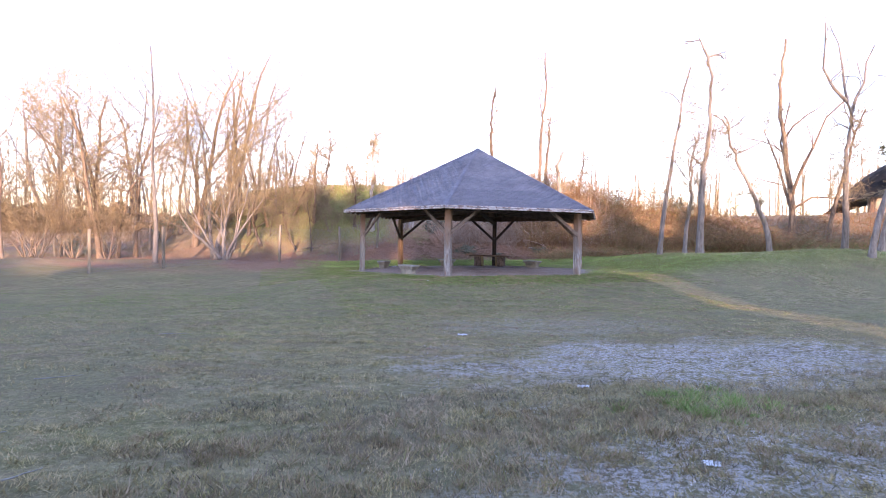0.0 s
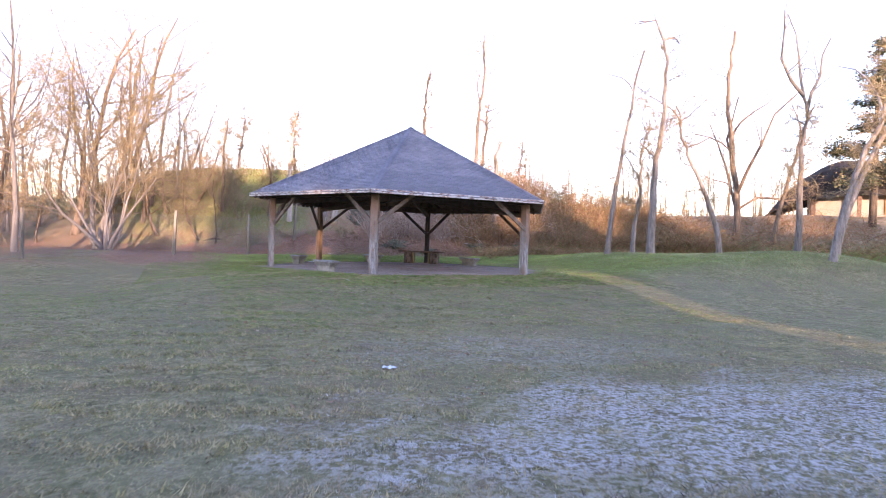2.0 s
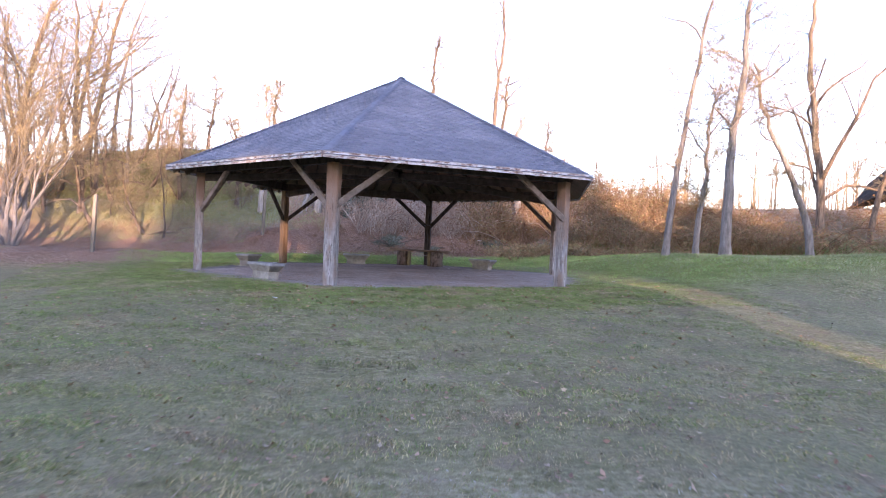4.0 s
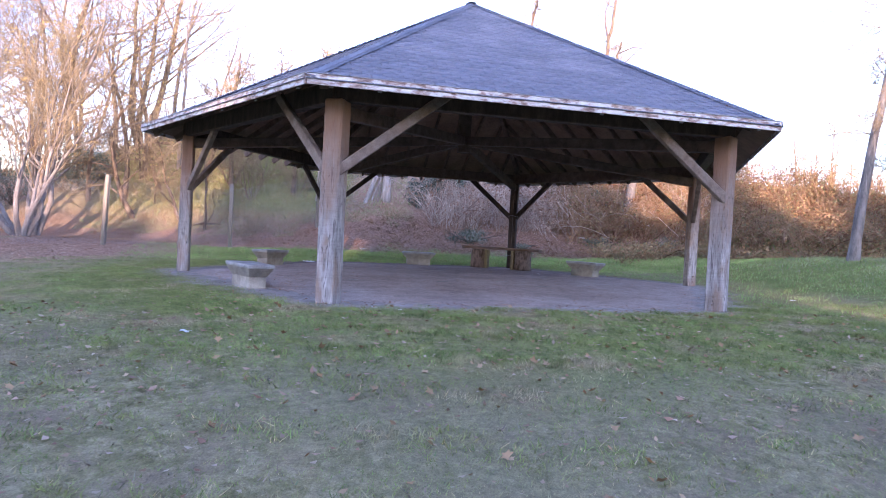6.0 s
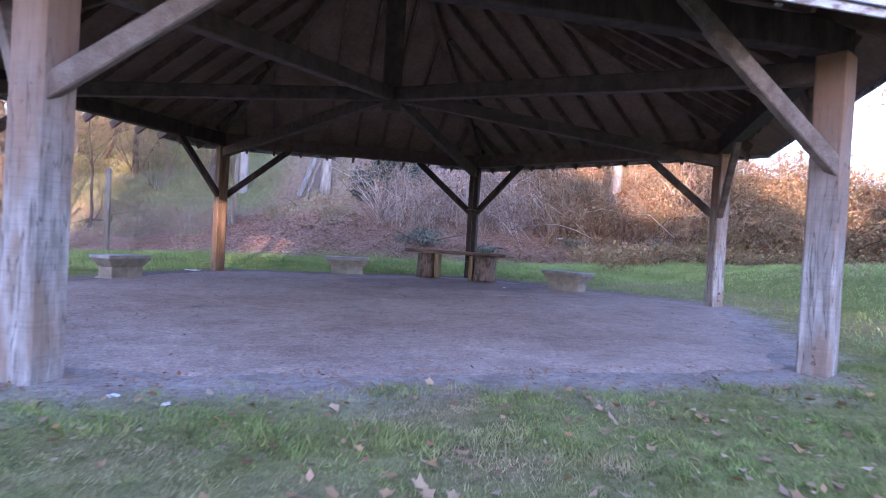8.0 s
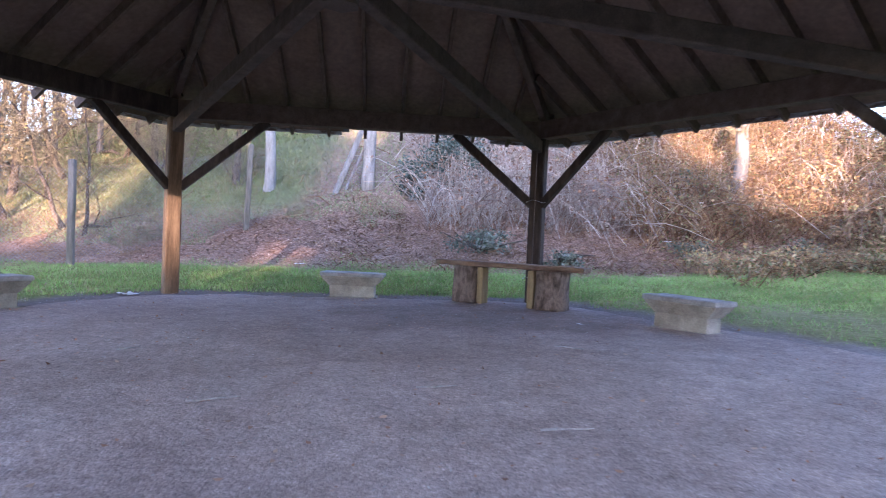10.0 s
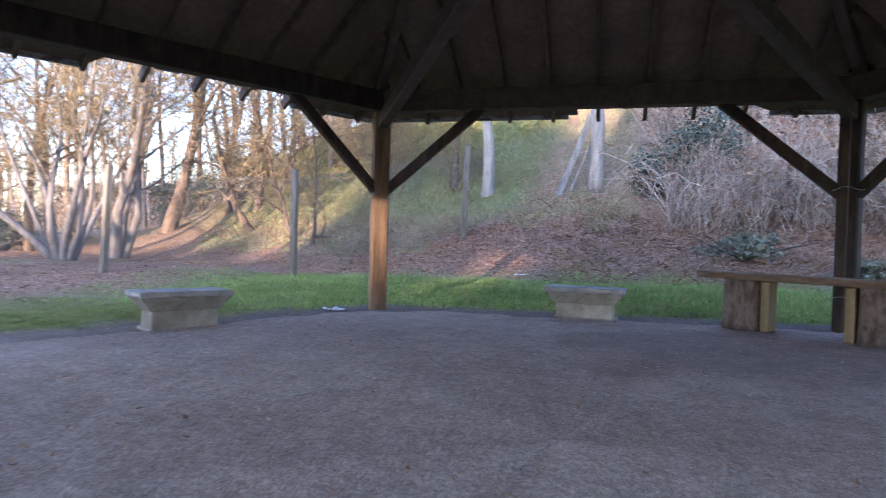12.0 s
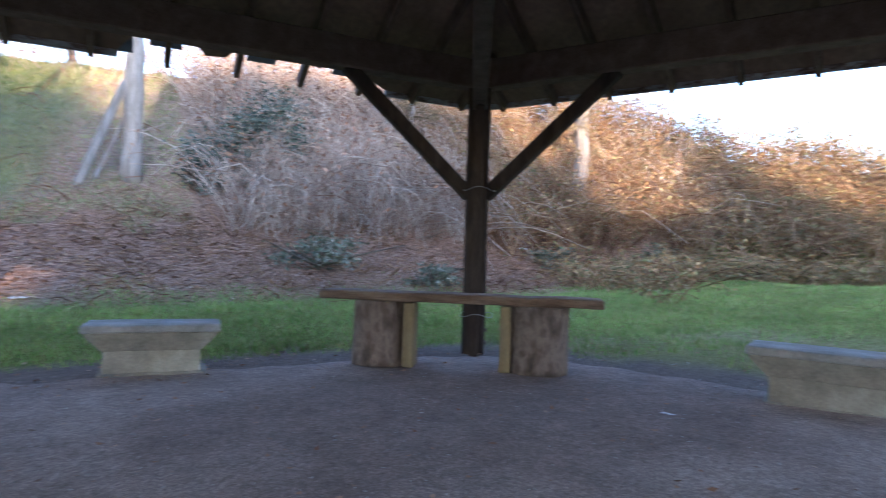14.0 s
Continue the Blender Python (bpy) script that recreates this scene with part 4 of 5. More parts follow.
class Tree:
    """Grows a bare tree: stems and limbs in one mesh, twigs in another."""

    def __init__(self, seed):
        self.r = np.random.RandomState(seed)
        self.wood, self.twigs, self.fine, self.fine_n, self.gold = Tubes(), Tubes(), [], 0, None

    def limb(self, p, d, length, rad, level, spread, kids, taper=0.35, up=0.15, wob=0.12, first=0.3):
        r = self.r
        n = max(3, int(6 if level == 0 else 5 - level))
        pts, d = [np.array(p, float)], unit(np.array(d, float))
        for i in range(n):
            d = unit(d + r.normal(0, wob, 3) + np.array((0, 0, up * 0.3)))
            pts.append(pts[-1] + d * length / n)
        rr = np.linspace(rad, rad * taper, n + 1)
        if level == 0:
            rr[0] *= 1.25
        thick = rad > 0.028
        (self.wood if thick else self.twigs).add(pts, np.maximum(rr, 0.007), 8 if level == 0 else 5 if thick else 3)
        if level >= 2 and self.fine_n:
            m = self.fine_n
            i = r.randint(0, n, m)
            P = np.array(pts)
            q = P[i] + (P[i + 1] - P[i]) * r.uniform(0, 1, (m, 1))
            dd = unit(P[-1] - P[0]) * 0.7 + r.normal(0, 0.6, (m, 3)) + np.array((0, 0, 0.25))
            tip = q + dd * (length * r.uniform(0.2, 0.55, (m, 1)) + 0.1)
            s = np.cross(dd, r.normal(0, 1, (m, 3)))
            s *= (r.uniform(0.005, 0.009, (m, 1))) / (np.linalg.norm(s, axis=1)[:, None] + 1e-9)
            self.fine.append(np.stack((q - s, q + s, tip), 1).reshape(-1, 3))
        if level >= len(kids):
            return pts
        for k in range(kids[level]):
            f = first + (1 - first) * (k + r.uniform(0, 1)) / kids[level]
            i = min(int(f * n), n - 1)
            q = pts[i] + (pts[i + 1] - pts[i]) * (f * n - i)
            dd = unit(pts[i + 1] - pts[i])
            side = unit(np.cross(dd, r.normal(0, 1, 3)))
            nd = unit(dd * math.cos(spread) + side * math.sin(spread) + np.array((0, 0, up)))
            self.limb(q, nd, length * r.uniform(0.38, 0.62) * (1.1 - 0.35 * f), rad * (1 - (1 - taper) * f) * r.uniform(0.36, 0.52), level + 1, spread, kids, taper, up, wob * 1.5, 0.15)
        return pts

    def finish(self, name, m, label, bark, group="", twig=None):
        ob = empty(name, m, label, "tree" if "shrub" not in name else "shrub", group)
        piece("trunk", self.wood.mesh("trunk", bark), ob)
        if self.twigs.v:
            piece("crown", self.twigs.mesh("crown", twig or TWIG), ob, "bare twigs")
        if self.fine:
            v = np.concatenate(self.fine)
            piece("twig_haze", fast_mesh("twig_haze", v, np.arange(len(v)).reshape(-1, 3), twig or TWIG), ob, "fine reddish outer twigs")["kind"] = "stuff"
        if self.gold:
            piece("last_leaves", fast_mesh("last_leaves", *self.gold, GOLD_LEAF), ob, "few golden leaves still hanging")["kind"] = "stuff"
        return ob


def at_ground(x, y, rz=0.0, s=1.0, lean=0.0):
    return pose(x, y, float(ground_h(x, y)) - 0.12, lean, 0, rz) @ Matrix.Diagonal((s, s, s, 1))


VIEW_RIGHT = unit(np.array((0.82, -0.57, 0.0)))     # across the row of bare trunks on the east side


def lone_tree(seed, x, y, height, lean, sway, rad, arms, label, bark=None, twigs=(3, 3)):
    """A tall trunk, lean metres to the side at its top, crooked by sway, with arms (share of height, side angle, length, thickness)."""
    t = Tree(seed)
    t.fine_n = 3
    n = 19
    f = np.linspace(0, 1, n)
    kink = np.cumsum(t.r.normal(0, 1, n)) * 0.2 + t.r.normal(0, 0.16, n)
    off = lean * f ** 1.3 + sway * (np.sin(f * 5.0 + seed) + kink) * f
    pts = off[:, None] * VIEW_RIGHT + np.stack((0.12 * kink * f, 0.2 * np.sin(f * 4 + seed), height * f), -1)
    rr = 0.95 * rad * (1 - 0.68 * f)
    rr[0] *= 1.3
    t.wood.add(pts, rr, 9)
    for at, ang, ln, th in arms:
        i = min(int(at * (n - 1)), n - 2)
        p = pts[i] + (pts[i + 1] - pts[i]) * (at * (n - 1) - i)
        d = VIEW_RIGHT * math.sin(radians(ang)) + np.array((0.1 * t.r.normal(), 0.25 * t.r.normal(), math.cos(radians(ang))))
        t.limb(p, d, ln, th, 1, 0.7, (0, 6, 4), 0.3, 0.2, 0.3, 0.2)
    for k in range(46):
        i = t.r.randint(6, n - 1)
        d = t.r.normal(0, 1, 3) * (1, 1, 0.4) + np.array((0, 0, 0.3))
        t.limb(pts[i], d, height * t.r.uniform(0.05, 0.17), 0.02, 2, 0.75, (0, 0, 5, 3), 0.3, 0.15, 0.35)
    return t.finish("bare_tree", at_ground(x, y), label, bark or PALE_BARK, "bare trees on the bank")


lone_tree(11, 12.51, 1.35, 11.8, 2.0, 0.2, 0.17, ((0.8, -25, 2.2, 0.05), (0.66, 40, 1.2, 0.03)), "slender pale leaning trunk of a bare tree")
lone_tree(12, 14.06, -0.54, 12.2, 0.9, 0.5, 0.24, ((0.985, -38, 2.3, 0.09), (0.985, 40, 2.6, 0.09), (0.45, -62, 3.0, 0.06), (0.62, 72, 2.2, 0.05), (0.40, -40, 2.4, 0.05), (0.55, 55, 2.6, 0.05)), "tall bare tree forking into two crooked arms")
lone_tree(13, 15.2, 2.2, 8.0, 0.3, 0.3, 0.16, ((0.9, 20, 1.6, 0.05), (0.6, -60, 2.4, 0.05), (0.7, 60, 2.0, 0.05)), "bare broken-topped tree trunk")
lone_tree(14, 20.25, 0.26, 9.2, -3.0, 0.5, 0.20, ((0.9, -40, 3.0, 0.07), (0.72, 72, 3.4, 0.06), (0.9, 35, 2.4, 0.06), (0.6, -60, 2.0, 0.05)), "crooked bare tree leaning over the bank")
lone_tree(15, 26.6, 5.0, 15.0, -0.9, 0.5, 0.27, ((0.13, -24, 7.0, 0.13), (0.15, 44, 6.5, 0.12), (0.22, 12, 8.5, 0.15), (0.28, -14, 6.5, 0.12), (0.5, 24, 4.5, 0.09), (0.24, -55, 4.0, 0.07), (0.42, -35, 4.0, 0.07)), "many-stemmed large bare tree with broken limbs", BARK)
lone_tree(16, 22.43, -3.0, 9.4, 0.6, 0.35, 0.22, ((0.98, -36, 5.4, 0.12), (0.9, 30, 4.8, 0.12), (0.97, -4, 5.0, 0.1), (0.8, -50, 2.0, 0.05)), "bare tree with a high forked crown")
lone_tree(17, 19.13, -7.45, 11.0, 3.0, 0.35, 0.18, ((0.66, 52, 4.0, 0.08), (0.9, -25, 3.0, 0.08), (0.8, 20, 3, 0.07)), "leaning pale bare tree trunk", PALE_BARK)
lone_tree(18, 22.74, -5.0, 11.5, 4.2, 0.2, 0.21, ((0.85, -10, 3.0, 0.08), (0.7, 45, 2.5, 0.05)), "slanting pale bare trunk on the grassy rise", PALE_BARK)
lone_tree(19, 27.76, 3.0, 9.5, 2.4, 0.2, 0.18, ((0.8, -20, 3.0, 0.07), (0.5, 50, 2.5, 0.05)), "slim leaning bare tree by the hut", BARK)
# trunks that rise from behind and on the bank
for seed, x, y, h, lean, rad, arms, bark in (
        (21, -1.95, 22.5, 5.0, -0.2, 0.16, ((0.9, 30, 1.2, 0.04), (0.6, -50, 1.0, 0.03)), DARK_BARK), (22, 9.0, 22.0, 9.0, -0.3, 0.2, ((0.85, -20, 2.0, 0.06), (0.65, 40, 1.6, 0.04)), DARK_BARK),
        (23, 13.6, 22.0, 13.5, 0.6, 0.2, ((0.55, -12, 4.0, 0.08), (0.8, 30, 3.0, 0.06), (0.7, -40, 2.5, 0.05)), BARK), (24, 14.3, 22.0, 7.6, 0.4, 0.19, ((0.9, 28, 2.4, 0.06), (0.7, 50, 1.8, 0.04), (0.75, 25, 3, 0.05)), BARK),
        (25, 17.2, 21.0, 5.2, 1.0, 0.15, ((0.8, 60, 1.8, 0.04), (0.7, -30, 1.4, 0.04)), PALE_BARK), (26, 12.4, 15.2, 7.4, 0.5, 0.31, ((0.7, -60, 2.5, 0.05), (0.5, 50, 2.0, 0.05)), PALE_BARK),
        (27, -3.34, 14.95, 7.0, -0.35, 0.2, ((0.8, 30, 2.0, 0.06),), SILVER_WOOD), (28, -7.6, 17.0, 6.5, 0.2, 0.13, ((0.7, 30, 2.0, 0.05), (0.5, -30, 2.0, 0.04)), BARK),
        (29, 6.4, 15.4, 4.6, 0.3, 0.10, ((0.7, -30, 2.0, 0.04),), PALE_BARK), (30, -6.2, 23.0, 5.0, 0.4, 0.11, ((0.7, 40, 2.0, 0.04), (0.5, -40, 2.0, 0.04)), BARK),
        (31, -4.6, 16.0, 5.0, 0.1, 0.12, ((0.7, -40, 1.5, 0.04),), BARK)):
    lone_tree(seed, x, y, h, lean, 0.3, rad, arms, "bare trunk standing on the bramble bank", bark)


def wood_tree(seed, height, rad, kids, spread, label, bark, up=0.12, stems=1, name="woodland_tree", splay=0.0, first=0.3, fine=3, gold=0, wob=0.11):
    t = Tree(seed)
    t.fine_n = fine
    for s in range(stems):
        a = 2 * math.pi * s / stems + t.r.uniform(0, 0.8)
        tilt = splay * t.r.uniform(0.6, 1.15)
        d = (math.cos(a) * math.sin(tilt), math.sin(a) * math.sin(tilt), math.cos(tilt))
        t.limb((0.12 * math.cos(a) * (stems > 1), 0.12 * math.sin(a) * (stems > 1), 0), d, height * t.r.uniform(0.8, 1.1), rad * t.r.uniform(0.75, 1.1), 0, spread, kids, 0.25, up, wob, first)
    if gold:
        m = np.concatenate(t.fine).reshape(-1, 3, 3)[:, 2]
        m = m[t.r.permutation(len(m))[:gold]]
        t.gold = leaf_cards(m + t.r.normal(0, 0.05, m.shape), 0.05, seed)
    return t.finish(name, Matrix(), label, bark, "trees of the wood" if stems == 1 else "")


# the splayed hazel by the fence
hz = wood_tree(41, 5.6, 0.10, (7, 5, 3), 0.5, "many-stemmed splayed grey shrub, bare of leaves", GREY_BARK, 0.12, 8, "splayed_shrub", 0.62, 0.4, 4, 200)
hz.matrix_world = at_ground(-13.8, 10.2, 20)
# thorny scrub in front of the slope
sc = wood_tree(42, 3.7, 0.042, (7, 5, 3), 0.8, "dense twiggy reddish shrub, bare of leaves", BARK, 0.1, 6, "twiggy_shrub", 0.55, 0.2, 3)
sc.matrix_world = at_ground(-23.0, 12.0, 0, 1.1)
for x, y, a, s in ((-21.0, 11.5, 120, 0.9), (-24.5, 10.2, 0, 1.0), (-28.0, 12.5, 70, 1.2), (-31.5, 10.8, 200, 1.15), (-35.0, 11.5, 300, 1.2), (-26.3, 14.0, 20, 1.2), (-6.5, 15.6, 40, 0.6), (-7.6, 17.2, 150, 0.7), (-4.4, 15.6, 90, 0.45)):
    copy_thing(sc, at_ground(x, y, a, s))
WOOD = [wood_tree(51, 16.5, 0.17, (11, 7, 4), 0.95, "tall bare woodland tree with pale sunlit bark", GREY_BARK, 0.12, first=0.35, fine=4, gold=900),
        wood_tree(52, 12.0, 0.15, (8, 5, 3), 0.85, "slim bare woodland tree", BARK, 0.08, gold=500),
        wood_tree(53, 15.5, 0.28, (10, 6, 4), 0.95, "thick-trunked bare woodland tree", BARK, 0.06, gold=1100),
        wood_tree(54, 10.0, 0.12, (8, 5, 3), 0.9, "thin dark bare woodland tree", DARK_BARK, 0.1),
        wood_tree(55, 12.0, 0.2, (9, 5, 3), 1.1, "wide-branching bare woodland tree", BARK, 0.05, gold=900)]
golden = wood_tree(56, 9.5, 0.15, (10, 6, 4), 0.75, "bushy golden-twigged tree behind the splayed shrub", PALE_BARK, 0.2, 3, "bushy_tree", 0.22, 0.2, 6, 1500, 0.2)
golden.matrix_world = at_ground(-14.6, 13.0, 0)
copy_thing(golden, at_ground(-24.8, 15.5, 130, 1.15))
reddish = wood_tree(57, 6.6, 0.11, (11, 7, 4), 0.85, "tangled twiggy small tree on the slope", BARK, 0.02, 2, "tangled_tree", 0.25, 0.15, 5, 300, 0.26)
reddish.matrix_world = at_ground(-11.4, 15.6, 0)
for x, y, a, s in ((-8.95, 14.0, 300, 0.72), (-9.2, 18.6, 100, 0.85), (-11.0, 18.2, 20, 0.9), (-10.4, 21.0, 140, 0.9), (-20.8, 13.8, 60, 1.2), (-29.5, 11.5, 10, 1.2)):
    copy_thing(reddish, at_ground(x, y, a, s))
WOOD[0].matrix_world = at_ground(-17.57, 7.68, 40, 0.85)
WOOD[1].matrix_world = at_ground(-19.9, 14.6, 10)
WOOD[2].matrix_world = at_ground(-16.4, 17.5, 0)
WOOD[3].matrix_world = at_ground(-8.1, 13.2, 0, 0.5)
WOOD[4].matrix_world = at_ground(-22.5, 18.0, 0)
rng = random.Random(77)
placed = [(-17.4, 6.7), (-19.9, 14.6), (-16.4, 17.5), (-13.4, 10.0), (-22.5, 18)]
tries = 0
while len(placed) < 52 and tries < 4000:
    tries += 1
    x, y = rng.uniform(-52, -8), rng.uniform(8, 52)
    if y < 15 and x > -19 or (y < 0.5 * (-x) - 4) or (x > -12 and y < 26) or any(math.hypot(x - a, y - b) < 2.1 for a, b in placed):
        continue
    placed.append((x, y))
    copy_thing(rng.choice(WOOD), at_ground(x, y, rng.uniform(0, 360), rng.uniform(0.72, 1.15), rng.uniform(-4, 4)))
for x, y, k, s in ((-26, 9, 1, 0.9), (-30, 11, 0, 0.95), (-24, 12.5, 3, 1), (-28.5, 14.5, 4, 0.9), (-12.5, 17.5, 1, 0.9), (-10.5, 19.5, 0, 0.75), (-14, 20.5, 1, 0.95), (-11.8, 24, 0, 0.95), (-34, 9.5, 4, 0.85), (-13.2, 22.5, 2, 0.8), (-15.5, 20, 0, 0.9), (-17.8, 21.5, 1, 1.0), (-12.2, 19.2, 3, 0.9), (-16.8, 24, 4, 0.9), (-19.6, 18.6, 0, 0.8), (-18.3, 16.4, 3, 1.0), (-14.2, 26.5, 2, 0.9), (-21.5, 23.5, 0, 1.0), (-10.9, 16.6, 3, 0.6), (-9.0, 20.8, 1, 0.6), (-24.5, 21, 2, 0.85)):
    copy_thing(WOOD[k], at_ground(x, y, 47 * x, s))


def far_woods():
    """Distant bare woods beyond the bank, too far to count."""
    t = Tubes()
    r = np.random.RandomState(9)
    for _ in range(520):
        a = r.uniform(radians(-50), radians(75))
        d = r.uniform(85, 150)
        x, y = d * math.sin(a), d * math.cos(a) - 20
        h = r.uniform(9, 15.5)
        z = float(ground_h(x, y)) * (1 - float(sm(90, 500, math.hypot(x, y)))) - 0.3
        b = np.array((x, y, z))
        t.add([b, b + (r.normal(0, .3), 0, h * .5), b + (r.normal(0, .6), 0, h)], (0.16, 0.11, 0.03), 4)
        for k in range(16):
            p = b + np.array((0, 0, h * r.uniform(0.2, 0.95)))
            q = p + np.array((r.normal(0, 1.1), r.normal(0, 1.1), r.uniform(0.5, 2.2)))
            t.add([p, (p + q) / 2 + r.normal(0, .15, 3), q], (0.06, 0.045, 0.02), 3)
    tagged(new("distant_woods", t.mesh("distant_woods", TWIG)), "hazy distant bare winter woods beyond the bank", "woods", kind="stuff")


far_woods()


def far_hedge():
    """Dense brown thicket that closes the view beyond the wood."""
    r = np.random.RandomState(19)
    n = 30000
    x = r.uniform(-62, -16, n)
    top = 5.6 + 1.3 * waves(x, 0 * x, 9.0, 95) + 0.9 * waves(x, 0 * x, 3.0, 96)
    p = np.column_stack((x, r.uniform(54, 62, n), top * r.uniform(0, 1, n) ** 0.8))
    v, f = leaf_cards(p, 0.24, 20)
    tagged(new("distant_hedge", fast_mesh("distant_hedge", v, f, HEDGE_LEAF)), "dense brown and dark green thicket beyond the wood", "thicket", kind="stuff")


far_hedge()


def make_conifer(x, y, h, width, seed, label):
    """An evergreen: trunk, whorls of boughs and needle sprays."""
    r = np.random.RandomState(seed)
    t = Tree(seed)
    t.wood.add([(0, 0, 0), (0.05, 0, h * .5), (0, 0.05, h)], (0.26, 0.18, 0.03), 8)
    pts = []
    for k in range(70):
        z = h * r.uniform(0.2, 0.98)
        L = width * (1.05 - z / h) * r.uniform(0.7, 1.15) + 0.3
        a = r.uniform(0, 6.283)
        d = np.array((math.cos(a), math.sin(a), 0.12))
        p0 = np.array((0, 0, z))
        t.wood.add([p0, p0 + d * L * .5 + (0, 0, .1), p0 + d * L - (0, 0, .25)], (0.05, 0.035, 0.012), 4)
        m = int(110 * L)
        s = r.uniform(0.2, 1.0, m)[:, None]
        q = p0 + d * L * s + r.normal(0, 0.2, (m, 3)) * (1, 1, 0.9) * (0.6 + L * 0.25)
        pts.append(q)
    ob = t.finish("conifer", at_ground(x, y), label, DARK_BARK)
    v, f = leaf_cards(np.concatenate(pts), 0.10, seed, 0.5)
    piece("crown", fast_mesh("crown", v, f, NEEDLE), ob, "dark green needle sprays")
    return ob


make_conifer(34.5, 0.75, 13.2, 4.0, 61, "dark evergreen conifer beside the hut")

# ---- unseen evergreen belt added behind the lawn to shade it, with gaps for the low sun ----
def belt_tree(u, s, h, w, seed, low=0.0):
    x, y = SUN_WAY.x * s + SUN_WAY.y * u, SUN_WAY.y * s - SUN_WAY.x * u
    z = float(ground_h(x, y))
    bm = bmesh.new()
    bmesh.ops.create_icosphere(bm, subdivisions=4, radius=1)
    for v in bm.verts:
        p = v.co.copy()
        zz = (p.z + 1) / 2
        rad = (1 - max(zz - 0.94, 0) / 0.06 * 0.5) * (0.94 + 0.12 * noise.noise(p * 3 + Vector((seed, 0, 0))))
        q = Vector((p.x, p.y, 0))
        q = q.normalized() * rad * min(1.0, (1 - abs(p.z) ** 24)) if q.length > 1e-4 else q
        v.co = Vector((q.x * w / 2, q.y * w / 2, low + zz * (h - low) + 0.25 * noise.noise(p * 5 + Vector((seed, 9, 0)))))
    ob = empty("evergreen_tree", pose(x, y, z - 0.1), "unseen tall dense evergreen added behind the lawn to cast shade", "tree", "evergreen belt")
    part("crown", bm, HEDGE, ob, "", True)
    t = Tubes()
    t.add([(0, 0, -0.3), (0, 0, h * 0.5), (0, 0, h * 0.9)], (0.25, 0.18, 0.05), 8)
    piece("trunk", t.mesh("trunk", DARK_BARK), ob)


HEDGE = surface("clipped_evergreen", [(0.02, 0.04, 0.018), (0.04, 0.07, 0.03), (0.06, 0.10, 0.045)], 2.5, 14, 0.8, 1.0, dist=0.1)
S_BELT = -62
seed = 0
for u0, u1, top in SHADE_BELT:
    n = max(1, round((u1 - u0) / 1.7))
    w = (u1 - u0) / n
    for i in range(n):
        seed += 1
        u = u0 + (i + 0.5) * w
        belt_tree(u, S_BELT + 0.6 * math.sin(seed * 2.3), top + 0.8 + (1.4 if u > 9 else 0.8 if u < -12 else 0.15) * math.sin(seed * 1.7), w * 1.4, seed)
for k, (u, low, top) in enumerate(SHADE_LIDS):
    belt_tree(u, S_BELT - 3, top, 3.4, 90 + k, low + 1.2)
# More unseen bare trees added behind the belt, clear of its gaps.
for k in range(11):
    u = -13 + k * 4.6 + 0.9 * math.sin(k * 5)
    if 5.0 < u < 10.5 or -6 < u < -3:
        continue
    s = S_BELT - 5 - 2 * math.cos(k * 3)
    copy_thing(WOOD[(k * 3) % 5], at_ground(SUN_WAY.x * s + SUN_WAY.y * u, SUN_WAY.y * s - SUN_WAY.x * u, 50 * k, 1.15))

# An unseen tree added in the gap to thin the sunlit strip.
for u, s, a in ((8.6, -59, 200),):
    copy_thing(golden, at_ground(SUN_WAY.x * s + SUN_WAY.y * u, SUN_WAY.y * s - SUN_WAY.x * u, a, 1.05))

